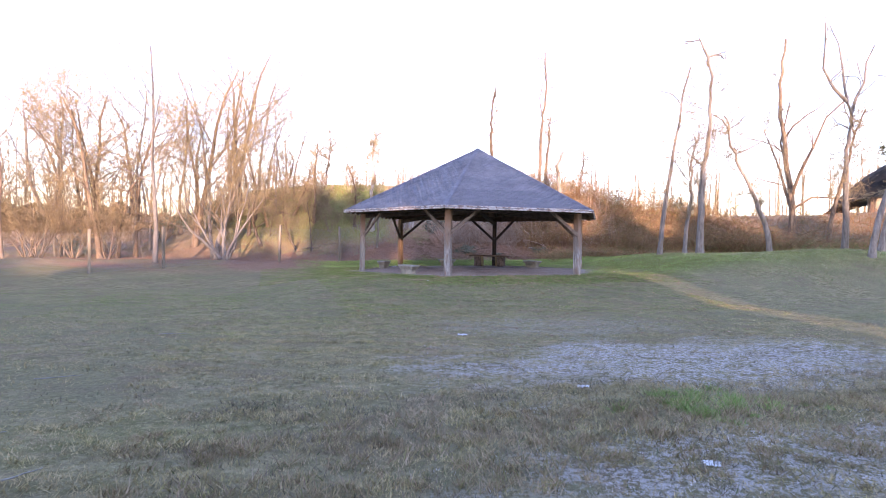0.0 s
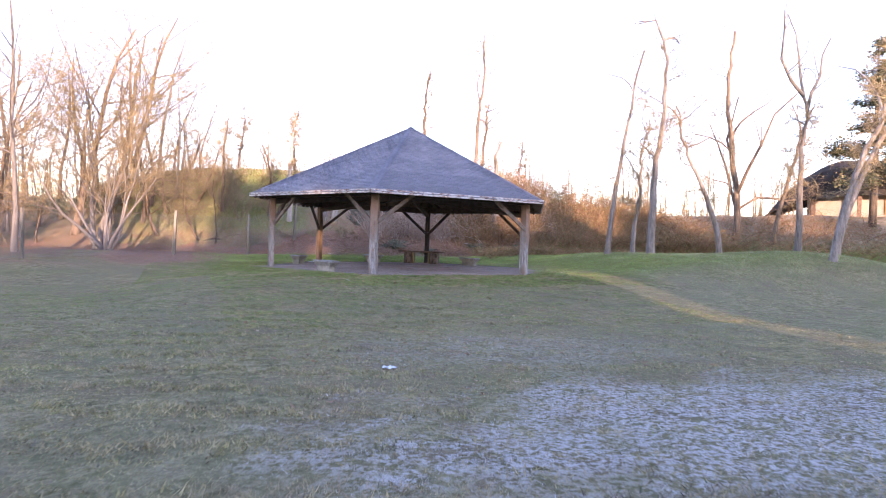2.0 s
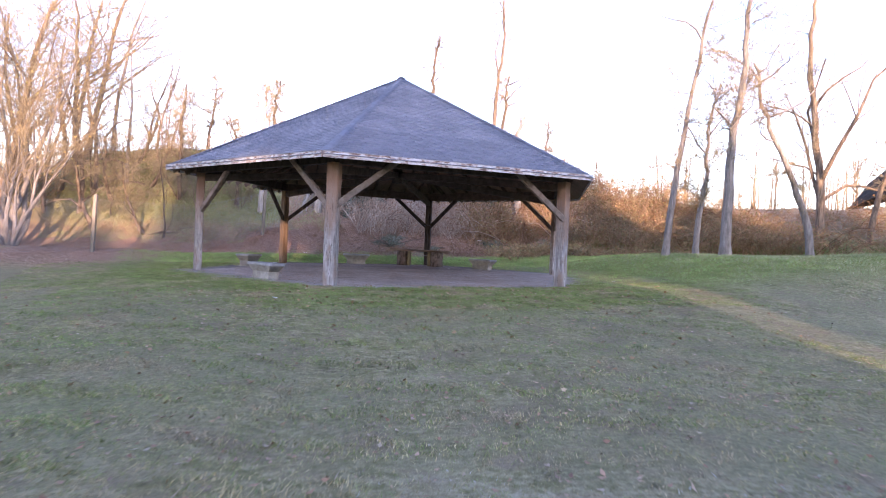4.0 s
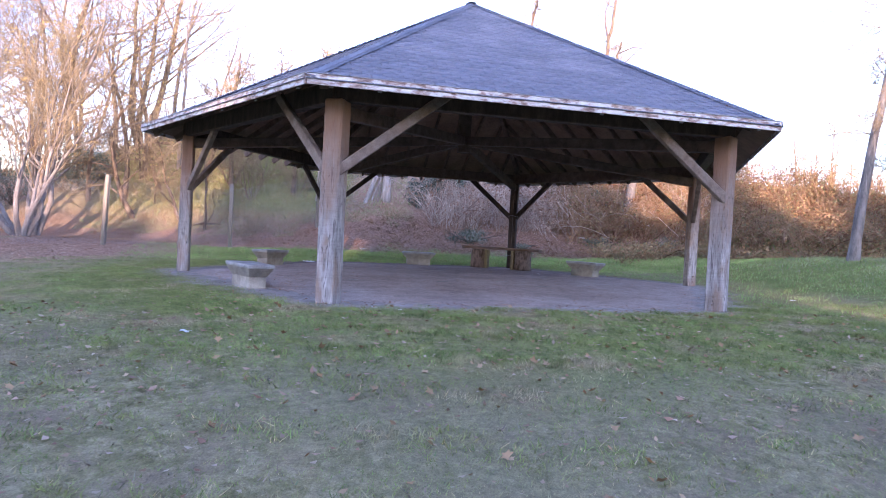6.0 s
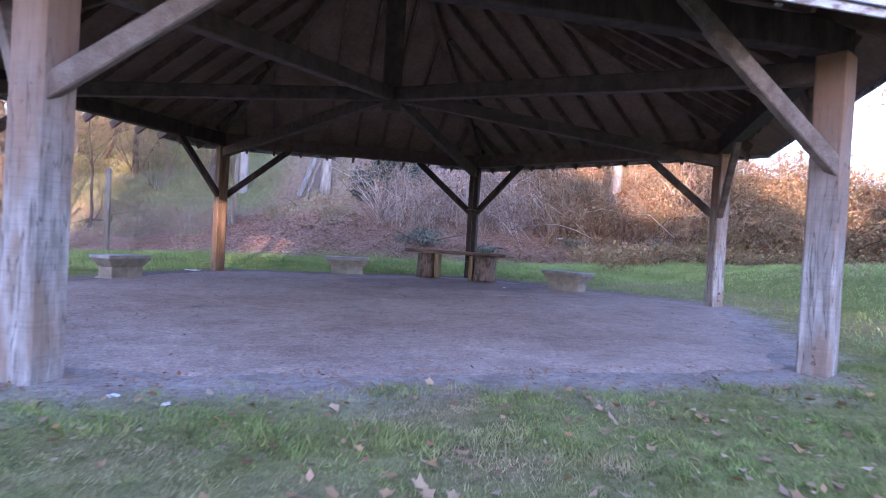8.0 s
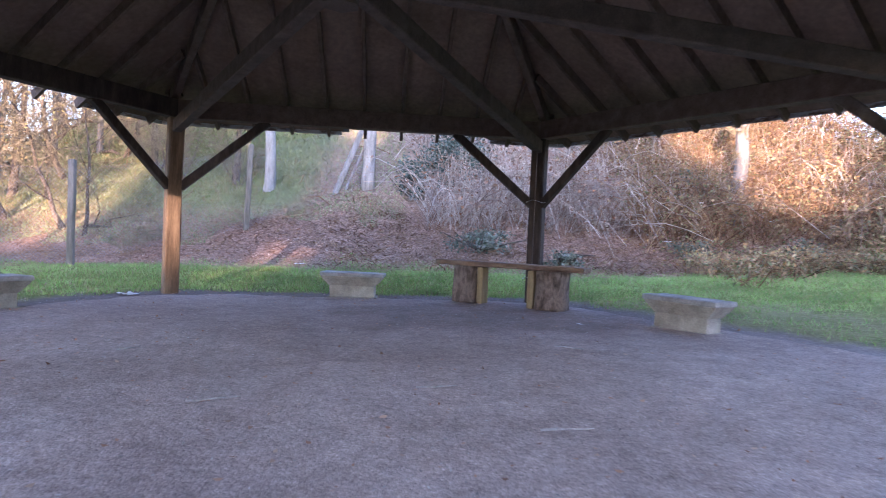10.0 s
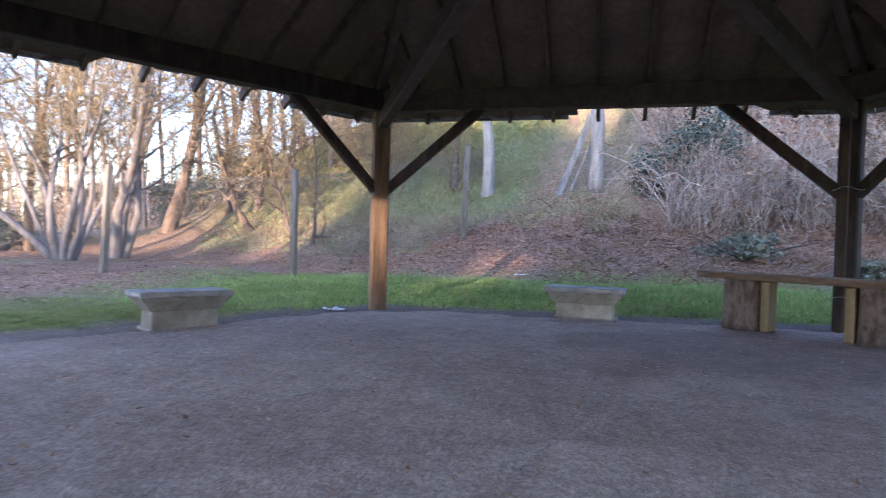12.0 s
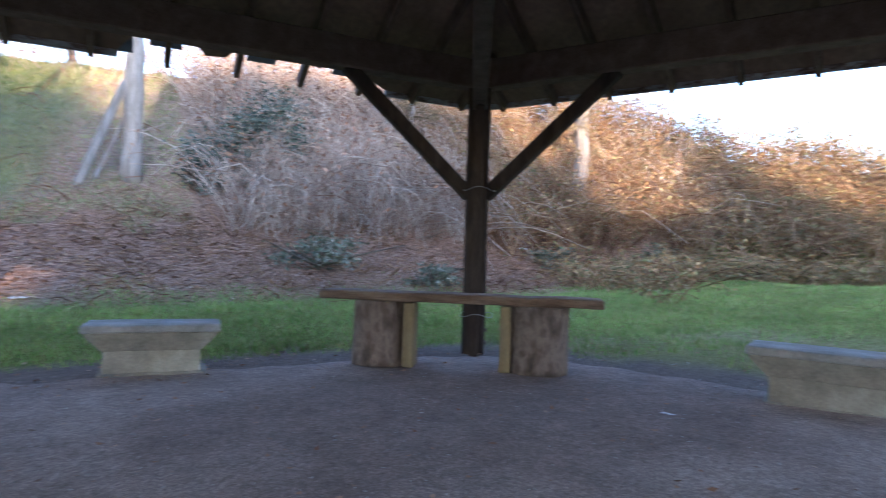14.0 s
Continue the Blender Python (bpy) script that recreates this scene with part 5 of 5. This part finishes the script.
# ---- brambles and scrub on the bank ----
def thicket(name, label, x0, x1, t0, t1, canes, seed, height=1.3, leaves=0, mat=None):
    """Arching and upright canes over a stretch of the bank, from share t0 to t1 of its rise."""
    r = np.random.RandomState(seed)
    x, t = r.uniform(x0, x1, canes), r.uniform(t0, t1, canes)
    yf, yc = np.interp(x, FOOT_X, FOOT_Y), np.interp(x, CREST_X, CREST_Y)
    y = yf + t * (yc - yf)
    z = ground_h(x, y)
    a, kind = r.uniform(0, 2 * np.pi, canes), r.uniform(0, 1, canes)
    upright, long = kind < (0.1 if mat else 0.25), (kind >= (0.1 if mat else 0.25)) & (kind < (0.35 if mat else 0.38))
    reach = np.where(upright, r.uniform(0.1, 0.5, canes), np.where(long, r.uniform(1.5, 3.5, canes) * min(1, height), r.uniform(0.4, 1.8, canes) * min(1.1, height + 0.2)))
    arch = np.where(upright, r.uniform(0.7, 1.5, canes), np.where(long, r.uniform(0.6, 1.4, canes), r.uniform(0.3, 1.2, canes))) * height
    f = np.linspace(0, 1, 6)
    ex, ey = x + reach * np.cos(a), y + reach * np.sin(a) - 0.25
    ez = ground_h(ex, ey) + r.uniform(0.0, 0.6, canes) * height
    px, py = x[:, None] + (ex - x)[:, None] * f, y[:, None] + (ey - y)[:, None] * f
    pz = z[:, None] + (ez - z)[:, None] * f + arch[:, None] * np.sin(f * np.pi * r.uniform(0.55, 0.95, canes)[:, None])
    pts = np.stack((px, py, pz), -1) + r.normal(0, 0.06, (canes, 6, 3)) * f[None, :, None]
    w = r.uniform(0.006, 0.012, canes) * np.where(long, 1.7, 1.0)
    tubes = Tubes()
    tubes.batch(pts, w[:, None] * np.linspace(1, 0.5, 6))
    ob = empty(name, pose(0, 0, 0), label, "brambles", kind="stuff")
    piece("canes", tubes.mesh("canes", mat or CANE), ob)
    if leaves:
        n = canes * leaves
        lp = pts[r.randint(0, canes, n), r.randint(1, 6, n)] + r.normal(0, 0.09, (n, 3))
        v, fc = leaf_cards(lp, 0.05, seed)
        piece("withered_leaves", fast_mesh("withered_leaves", v, fc, MIXED_LEAF if mat else DEAD_LEAF), ob, "withered brown and dull green leaves")
    return ob


thicket("bramble_thicket", "dense tangle of dry bramble canes on the bank", 1.6, 8.0, 0.28, 1.0, 4300, 1, 1.25, 2)
thicket("bramble_thicket", "red-brown bramble thicket catching low sun", 8.0, 15.0, 0.2, 1.0, 3200, 2, 1.3, 6, RED_CANE)
thicket("bramble_thicket", "pale arching dead canes over the brambles", 6.5, 16.0, 0.28, 1.0, 1100, 12, 1.45, 1)
thicket("bramble_thicket", "red-brown bramble thicket along the bank", 15.0, 24.0, 0.08, 1.0, 3600, 3, 1.1, 8, RED_CANE)
thicket("bramble_thicket", "low brown scrub on the far bank", 24.0, 34.0, 0.05, 0.9, 1400, 4, 0.7, 3, RED_CANE)
thicket("low_scrub", "low dark scrub and ivy along the foot of the brambles", 8.5, 18.0, -0.3, 0.12, 900, 13, 0.4, 7, RED_CANE)
thicket("dry_stalks", "thin dry stalks over the leaf litter", -1.0, 12.0, 0.02, 0.4, 1000, 5, 0.11, 0, RED_CANE)
thicket("crest_scrub", "leafy scrub along the crest of the bank", 8.0, 20.0, 0.9, 1.12, 500, 6, 1.6, 8)
thicket("slope_scrub", "straggling dry scrub on the grassy slope", -9.0, 1.0, 0.4, 1.0, 110, 7, 0.4, 1, RED_CANE)
thicket("crest_scrub", "brown scrub along the crest of the grassy slope", -13.0, 8.0, 0.88, 1.15, 700, 9, 1.1, 4)
thicket("hedge_scrub", "brown hedge scrub under the wood", -40.0, -15.0, 0.8, 1.3, 900, 8, 1.5, 4)


def evergreen_bush(x, y, rx, rz, n, seed, label):
    r = np.random.RandomState(seed)
    ob = empty("evergreen_bush", pose(x, y, float(ground_h(x, y))), label, "bush", "evergreen bushes on the bank")
    m = 16
    c = r.normal(0, 1, (m, 3))
    c *= (r.uniform(0.35, 1.0, m) / np.linalg.norm(c, axis=1))[:, None]
    n = int(n * 2.0)
    p = c[r.randint(0, m, n)] + r.normal(0, 1, (n, 3)) * r.uniform(0.06, 0.3, n)[:, None]
    p = p * (rx, rx * 0.8, rz) + (0, 0, rz * 0.75)
    p = p[p[:, 2] > -0.05]
    low = rz < 0.45
    p = p[: len(p) // 2] if low else p
    v, f = leaf_cards(p, 0.044, seed, 0.2)
    piece("foliage", fast_mesh("foliage", v, f, GROUND_IVY if low else IVY_LEAF), ob)
    t = Tubes()
    for k in range(14):
        d = r.normal(0, 1, 3) * (rx * .6, rx * .5, 0) + np.array((0, 0, rz * 1.3))
        t.add([(0, 0, 0), d * .5 + r.normal(0, .1, 3), d], (0.03, 0.02, 0.008), 4)
    piece("branchwork", t.mesh("branchwork", BARK), ob)
    return ob


evergreen_bush(2.35, 14.7, 1.15, 1.5, 2300, 71, "blue-green evergreen bush in the brambles")
evergreen_bush(1.2, 14.7, 0.6, 0.7, 900, 72, "small blue-green evergreen bush")
evergreen_bush(3.0, 11.2, 0.9, 0.36, 1300, 73, "low dark ivy mound on leaf litter")
evergreen_bush(5.0, 10.3, 0.6, 0.25, 800, 74, "low patch of ivy")
evergreen_bush(9.6, 12.6, 0.8, 0.35, 1000, 75, "low dark ivy patch at the foot of the brambles")
evergreen_bush(13.0, 12.6, 0.8, 0.4, 1000, 76, "low dark ivy patch at the foot of the brambles")
evergreen_bush(6.6, 17.0, 0.8, 0.7, 1300, 77, "ivy clump among bramble canes")
evergreen_bush(10.6, 15.8, 0.8, 0.8, 1300, 78, "dark leafy clump among bramble canes")
evergreen_bush(-14.8, 19.6, 1.6, 1.3, 3200, 79, "dark holly under the wood")
evergreen_bush(-19.0, 21.6, 1.7, 1.5, 3200, 80, "dark holly under the wood")
evergreen_bush(-24.0, 17.5, 1.6, 1.1, 2600, 81, "dark holly under the wood")
evergreen_bush(-33.0, 17.0, 2.2, 1.5, 3000, 82, "dark holly hedge under the wood")
evergreen_bush(-40.0, 20.0, 2.6, 1.6, 3000, 83, "dark holly hedge under the wood")

# ---- hut on the far bank ----
def make_hut():
    x, y = 41.5, 3.6
    z = 4.5
    hut = empty("hut", pose(x, y, z, 0, 0, -53), "low hut with a dark mossy roof and pale walls", "hut")
    bm = bmesh.new()
    box(bm, (12.0, 6.0, 2.6), (0, 0, 0.9), None, 0.05)
    part("wall", bm, HUT_WALL, hut)
    bm = bmesh.new()
    pro = [(-4.4, 1.5), (-3.6, 2.5), (-1.8, 3.9), (0.6, 4.7), (2.8, 3.9), (4.4, 1.6)]
    rows = []
    for xx in np.linspace(-9.0, 9.0, 15):
        g = min(1.0, (9.0 - abs(xx)) / 4.5) ** 0.6
        rows.append([bm.verts.new((xx, py + 0.15 * noise.noise((xx, py, 1)), -0.2 + (pz + 0.2) * g + 0.12 * noise.noise((xx * 2, py, 4)))) for py, pz in pro])
    for a, b in zip(rows, rows[1:]):
        for i in range(len(pro) - 1):
            bm.faces.new((a[i], a[i + 1], b[i + 1], b[i]))
    bmesh.ops.solidify(bm, geom=bm.faces[:], thickness=0.25)
    bmesh.ops.recalc_face_normals(bm, faces=bm.faces[:])
    part("roof", bm, HUT_ROOF, hut)
    bm = bmesh.new()
    box(bm, (1.5, 0.12, 1.7), (-0.2, -3.03, 1.0), None, 0.01)
    door = part("door", bm, HUT_DOOR, hut, "orange-brown plank door")
    for px in (-5.6, -2.6, 2.4, 5.6):
        bm = bmesh.new()
        box(bm, (0.28, 0.28, 2.4), (px, -4.0, 0.5), None, 0.02)
        part("porch_post", bm, DARK_WOOD, hut)


make_hut()


def make_mound_stones():
    rng = random.Random(3)
    for k in range(7):
        x, y = rng.uniform(23.5, 29), rng.uniform(-4.5, -1.0)
        bm = bmesh.new()
        bmesh.ops.create_icosphere(bm, subdivisions=2, radius=rng.uniform(0.25, 0.5))
        for v in bm.verts:
            v.co *= 1 + 0.3 * noise.noise(v.co * 3 + Vector((k, 0, 0)))
            v.co.z *= 0.6
        ob = part("stone", bm, CONCRETE, None, "", True)
        ob.location = (x, y, float(ground_h(x, y)) + 0.05)
        tagged(ob, "weathered pale stone on the grassy rise", "stone", "stones on the rise")


make_mound_stones()

# ---- litter and small things ----
def lobed_leaves(name, label, boxes, n, size, seed, mat):
    """Curled five-lobed leaves lying on the grass at all angles."""
    r = np.random.RandomState(seed)
    area = np.array(boxes, float)[r.randint(0, len(boxes), n)]
    u = r.uniform(0, 1, (n, 2))
    x, y = area[:, 0] + (area[:, 1] - area[:, 0]) * u[:, 0], area[:, 2] + (area[:, 3] - area[:, 2]) * u[:, 1]
    k = 10
    a = np.arange(k) * 2 * np.pi / k
    rim = np.where(np.arange(k) % 2 == 0, 1.0, 0.58) * r.uniform(0.8, 1.15, (n, k))
    sz = (size * r.uniform(0.6, 1.25, n))[:, None]
    turn, curl = r.uniform(0, 2 * np.pi, (n, 1)), r.uniform(0.15, 0.6, (n, 1))
    lx, ly = rim * sz * np.cos(a + turn) * 0.9, rim * sz * np.sin(a + turn)
    fold = np.abs(np.cos(a[None] * 1.0 + r.uniform(0, 6.3, (n, 1)))) * rim * sz * curl
    tilt = r.normal(0, 0.3, (n, 2))
    z = ground_h(x, y)[:, None] + 0.035 + fold + lx * tilt[:, :1] + ly * tilt[:, 1:]
    ring = np.stack((x[:, None] + lx, y[:, None] + ly, z), -1)
    mid = np.stack((x, y, ground_h(x, y) + 0.03), -1)[:, None]
    v = np.concatenate((mid, ring), 1).reshape(-1, 3)
    i = np.arange(n)[:, None] * (k + 1)
    j = np.arange(k)
    f = np.stack((i + 0 * j, i + 1 + j, i + 1 + (j + 1) % k), -1).reshape(-1, 3)
    tagged(new(name, fast_mesh(name, v, f, mat)), label, "leaves", kind="stuff")


def scatter_leaves(name, label, boxes, n, size, seed, mat, lift=0.01, keep=None):
    r = np.random.RandomState(seed)
    m = n if keep is None else n * 6
    area = np.array(boxes, float)[r.randint(0, len(boxes), m)]
    u = r.uniform(0, 1, (m, 3))
    p = np.column_stack((area[:, 0] + (area[:, 1] - area[:, 0]) * u[:, 0], area[:, 2] + (area[:, 3] - area[:, 2]) * u[:, 1]))
    if keep is not None:
        p = p[u[:, 2] < keep(p[:, 0], p[:, 1])][:n]
    q = np.column_stack((p, ground_h(p[:, 0], p[:, 1]) + lift))
    v, f = leaf_cards(q, size, seed, 0.8)
    tagged(new(name, fast_mesh(name, v, f, mat)), label, "leaves", kind="stuff")


scatter_leaves("fallen_leaves", "curled brown leaves scattered on the lawn", [(-10, 5, -16, -6), (-8, 8, -11, -6), (-9, 1, -22, -14)], 1900, 0.034, 1, DEAD_LEAF, 0.03)
scatter_leaves("fallen_leaves", "pale curled leaves lying on the mown grass", [(-7, 6, -9.5, -6)], 350, 0.03, 11, PALE_LEAF, 0.05)
scatter_leaves("fallen_leaves", "small pale dry leaves over the lawn", [(-10, 5, -17, -7)], 1100, 0.026, 12, PALE_LEAF, 0.045)
scatter_leaves("leaf_litter", "thick brown leaf litter below the wood", [(-24, -6, 4, 18), (-8, 12, 9, 15), (-6, 9, 9, 13)], 34000, 0.038, 2, DEAD_LEAF, 0.015, litter_mask)
scatter_leaves("leaf_litter", "tan leaves lying thinly over the grassy bank", [(-13, 1, 11, 20)], 9000, 0.036, 21, TAN_LEAF, 0.05, lambda x, y: sm(-0.3, 0.5, waves(x, y, 2.4, 31) + 0.5 * waves(x, y, 0.8, 32)) * sm(0.85, 0.3, bank_t(x, y)))
lobed_leaves("fallen_leaves", "large curled tan maple leaves on the grass", [(-7, 7, -10.5, -5.8), (-9, 5, -15, -7)], 420, 0.043, 14, TAN_LEAF)
scatter_leaves("leaf_drift", "brown leaf crumbs along the edge of the dirt", [(-3.4, 3.6, -6.0, -5.2), (-6.6, -3.0, -5.5, 0.5), (-6, 6, 5.0, 6.4)], 1500, 0.022, 15, DEAD_LEAF, 0.02)
scatter_leaves("dirt_debris", "leaf scraps and twigs on the dirt floor", [(-5.5, 5.5, -5.2, 5.2)], 1000, 0.022, 3, DEAD_LEAF, 0.022)
scatter_leaves("pale_grit", "pale chips of gravel on the dirt floor", [(-5.2, 5.2, -5.5, 5.5)], 6000, 0.011, 4, STONE, 0.018)


def crumpled(name, x, y, s, seed, label, z=None):
    bm = bmesh.new()
    bmesh.ops.create_grid(bm, x_segments=5, y_segments=4, size=s)
    for v in bm.verts:
        v.co += Vector((noise.noise(v.co * 20 + Vector((seed, 0, 0))), noise.noise(v.co * 20 + Vector((0, seed, 0))), 0.9 * noise.noise(v.co * 14 + Vector((0, 0, seed))))) * s * 0.5
    ob = part(name, bm, PAPER, None)
    md = ob.modifiers.new("thickness", "SOLIDIFY")
    md.thickness = 0.004
    ob.location = (x, y, (float(ground_h(x, y)) if z is None else z) + s * 0.28)
    ob.rotation_euler = (0, 0, seed)
    return tagged(ob, label, "litter", "scraps of litter")


crumpled("paper_scrap", -7.0, -25.33, 0.07, 1, "crumpled white paper scrap on the lawn")
crumpled("paper_scrap", -7.37, -28.4, 0.07, 12, "muddy white paper scrap in the frosty grass")


def make_stick(x, y, length, turn, seed):
    """A thin crooked dry stick lying on the ground."""
    r = np.random.RandomState(seed)
    f = np.linspace(-0.5, 0.5, 6) * length
    px, py = x + f * math.cos(turn) + r.normal(0, 0.012, 6), y + f * math.sin(turn) + r.normal(0, 0.012, 6)
    t = Tubes()
    t.add(np.column_stack((px, py, ground_h(px, py) + 0.03)), np.linspace(0.009, 0.004, 6), 5)
    tagged(new("stick", t.mesh("stick", SILVER_WOOD)), "thin pale dry stick lying on the ground", "stick", "sticks on the ground")


for k, (x, y, length, turn) in enumerate(((-13.1, -27.4, 0.35, 0.9), (-13.9, -26.0, 0.4, 0.3), (-12.9, -28.9, 0.3, 2.0), (-12.1, -29.3, 0.3, 1.2), (-14.0, -23.2, 0.6, 0.1), (-13.0, -19.0, 0.7, 0.2),
                                          (0.9, -0.9, 0.3, 0.2), (1.6, -1.9, 0.28, 0.1), (-0.6, -1.3, 0.35, 0.4), (2.4, 0.8, 0.3, 2.6), (-1.8, 0.4, 0.25, 1.0), (-2.6, -1.5, 0.3, 0.7))):
    make_stick(x, y, length, turn, 200 + k)
crumpled("cloth_rag", -7.05, -19.95, 0.085, 2, "pale rag lying on frosty grass")
crumpled("plastic_scrap", -2.55, -5.95, 0.03, 10, "torn white and blue plastic scrap by the post")
crumpled("paper_scrap", -2.2, -6.15, 0.025, 11, "small torn paper scrap on the grass")
crumpled("paper_scrap", -4.75, -7.9, 0.05, 3, "white paper scrap on the grass")
crumpled("paper_scrap", -3.6, 4.95, 0.13, 4, "white paper scrap at the edge of the dirt")
crumpled("plastic_bag", 13.25, 14.6, 0.30, 5, "white plastic bag caught in the brambles")
crumpled("plastic_bag", 9.2, 13.6, 0.16, 6, "white plastic scrap in the brambles")
crumpled("paper_scrap", 3.12, 2.66, 0.05, 7, "small white scrap on the dirt floor")
crumpled("paper_scrap", 6.6, -3.4, 0.05, 8, "white scrap by the corner post")
crumpled("paper_scrap", -1.6, 9.8, 0.08, 9, "white scrap in the leaf litter")

# ---- grass, last and largest ----
def blades(name, label, pts, h, w, seed, mat, lean=0.5):
    r = np.random.RandomState(seed)
    n = len(pts)
    z = ground_h(pts[:, 0], pts[:, 1])
    b = np.column_stack((pts, z - 0.008))
    a = r.uniform(0, 2 * np.pi, n)
    hh = h * r.uniform(0.45, 1.3, n) if np.ndim(h) == 0 else h * r.uniform(0.45, 1.3, n)
    s = np.column_stack((np.cos(a), np.sin(a), 0 * a)) * (w * r.uniform(0.6, 1.3, n))[:, None]
    tip = b + np.column_stack((r.normal(0, lean, n) * hh, r.normal(0, lean, n) * hh, hh))
    v = np.stack((b - s, b + s, tip), 1).reshape(-1, 3)
    tagged(new(name, fast_mesh(name, v, np.arange(3 * n).reshape(n, 3), mat)), label, "grass", kind="stuff")


def lawn_points(n, seed, x0, x1, y0, y1):
    r = np.random.RandomState(seed)
    return np.column_stack((r.uniform(x0, x1, n), r.uniform(y0, y1, n)))


def outside(p, lo=6.0):
    a = np.arctan2(p[:, 1], p[:, 0])
    hexr = np.minimum(5.85 / np.cos((a % (np.pi / 3)) - np.pi / 6), 6.55)
    d = np.hypot(p[:, 0], p[:, 1]) - hexr
    keep = np.random.RandomState(62).uniform(-0.12, 0.35, len(p))
    return p[d + 0.3 * waves(p[:, 0], p[:, 1], 0.9, 61) > keep]


def make_grass():
    lawn = np.concatenate((lawn_points(80000, 1, -14, -1.0, -31.5, -25), lawn_points(80000, 2, -13, 3, -25, -16), lawn_points(100000, 3, -9, 5, -16, -9), lawn_points(95000, 4, -9, 8.5, -9, -4.0),
                           lawn_points(90000, 20, -5.5, 5.5, -9.2, -4.9), lawn_points(70000, 18, -22, -7, -27, -3), lawn_points(60000, 21, -17, -5, -23, -6), lawn_points(26000, 19, 3, 12, -24, -6), lawn_points(52000, 22, -11.5, -4.5, -4, 5)))
    lawn = outside(lawn)
    fr = frost_mask(lawn[:, 0], lawn[:, 1])
    tuft = sm(-0.25, 0.2, waves(lawn[:, 0], lawn[:, 1], 0.5, 91) + 0.7 * waves(lawn[:, 0], lawn[:, 1], 0.22, 92))
    pick = np.random.RandomState(8).uniform(0, 1, len(lawn)) < fr * (0.12 + 0.8 * tuft)
    green = lawn[~pick]
    clump = sm(-0.1, 0.5, waves(green[:, 0], green[:, 1], 0.8, 71) + 0.5 * waves(green[:, 0], green[:, 1], 0.35, 74))
    tall = 0.028 + 0.035 * clump
    rough = sm(1.1, 0.5, np.abs(green[:, 1] + 26.6 - 0.12 * (green[:, 0] + 8)) / 1.5 + 0.3 * waves(green[:, 0], green[:, 1], 1.3, 75)) * sm(-11.5, -8, green[:, 0])
    rough = np.maximum(rough, sm(-26.0, -28, green[:, 1]) * sm(-0.2, 0.5, waves(green[:, 0], green[:, 1], 1.1, 76)))
    tall = tall + 0.025 * rough
    mixed = sm(-25, -8.5, green[:, 1] + 1.5 * waves(green[:, 0], green[:, 1], 2.5, 77) + 1.5 * waves(green[:, 0], green[:, 1], 0.9, 78))
    near = np.random.RandomState(63).uniform(0, 1, len(green)) < mixed
    blades("lawn_grass", "short patchy winter lawn grass, green and straw", green[~near], tall[~near], 0.006, 5, BLADE, 0.8)
    blades("lawn_grass", "mown green lawn grass towards the pavilion", green[near], tall[near], 0.0046, 7, GREEN_BLADE, 0.8)
    blades("frosted_grass", "lawn grass white with rime frost", lawn[pick], 0.035, 0.006, 6, FROST_BLADE, 0.8)
    r = np.random.RandomState(33)
    weeds = lawn_points(900, 34, -12, -1, -29.5, -25)
    weeds = np.repeat(weeds, 12, 0) + r.normal(0, 0.09, (len(weeds) * 12, 2))
    blades("rough_tussocks", "coarse dark weeds and tussocks in the lawn", weeds, 0.075, 0.006, 35, WEED, 0.95)
    for label, mat, spots, height, num in (("rough brown grass tussocks at the lip of the lawn", TUSSOCK, lawn_points(300, 38, -12.5, -2.5, -28.7, -26.3), 0.10, 60),
                                           ("bright green tufts rimmed with frost", LUSH_BLADE, np.array((-6.0, -26.5)) + r.normal(0, 1, (34, 2)) * (0.6, 0.35), 0.12, 70)):
        size = np.repeat(r.uniform(0.4, 1.2, len(spots)), num)
        pts = np.repeat(spots, num, 0) + r.normal(0, 0.075, (len(spots) * num, 2)) * size[:, None]
        blades("grass_tussocks", label, pts, height * size, 0.0055, 39, mat, 0.75)
    clumps = lawn_points(700, 36, -14, 6, -26, -9)
    clumps = np.repeat(clumps, 14, 0) + r.normal(0, 0.09, (len(clumps) * 14, 2))
    blades("low_weeds", "low dark weed patches in the lawn", clumps, 0.045, 0.009, 37, WEED, 0.9)
    back = np.concatenate((lawn_points(110000, 9, -9.5, 13, 4.6, 11.2), lawn_points(26000, 10, 5.0, 14, -6, 6)))
    back = outside(back)
    keep = np.random.RandomState(11).uniform(0, 1, len(back)) < lush_mask(back[:, 0], back[:, 1]) * (0.45 + 0.55 * sm(-0.35, 0.25, waves(back[:, 0], back[:, 1], 1.2, 78) + 0.5 * waves(back[:, 0], back[:, 1], 0.5, 79)))
    back = back[keep]
    blades("long_grass", "long lush green grass round the back of the pavilion", back, 0.075 + 0.045 * waves(back[:, 0], back[:, 1], 1.0, 73), 0.008, 12, LUSH_BLADE, 0.45)
    rise = lawn_points(60000, 14, 8, 29, -12, 3)
    rise = rise[np.random.RandomState(13).uniform(0, 1, len(rise)) < sm(8.5, 15, rise[:, 0] + 1.5 * waves(rise[:, 0], rise[:, 1], 3.0, 97)) * sm(-12, -8, rise[:, 1])]
    blades("rough_grass", "rough green grass on the rise", rise, 0.10, 0.011, 15, SLOPE_BLADE, 0.7)
    slope = lawn_points(42000, 16, -14, 1, 10.5, 22)
    slope = slope[bank_t(slope[:, 0], slope[:, 1]) > 0.15 + 0.2 * sm(-6, -2, slope[:, 0]) + 0.08 * waves(slope[:, 0], slope[:, 1], 1.5, 98)]
    blades("slope_grass", "thin grass on the bank beyond the fence", slope, 0.13, 0.013, 17, SLOPE_BLADE, 0.7)


make_grass()
make_shingles()
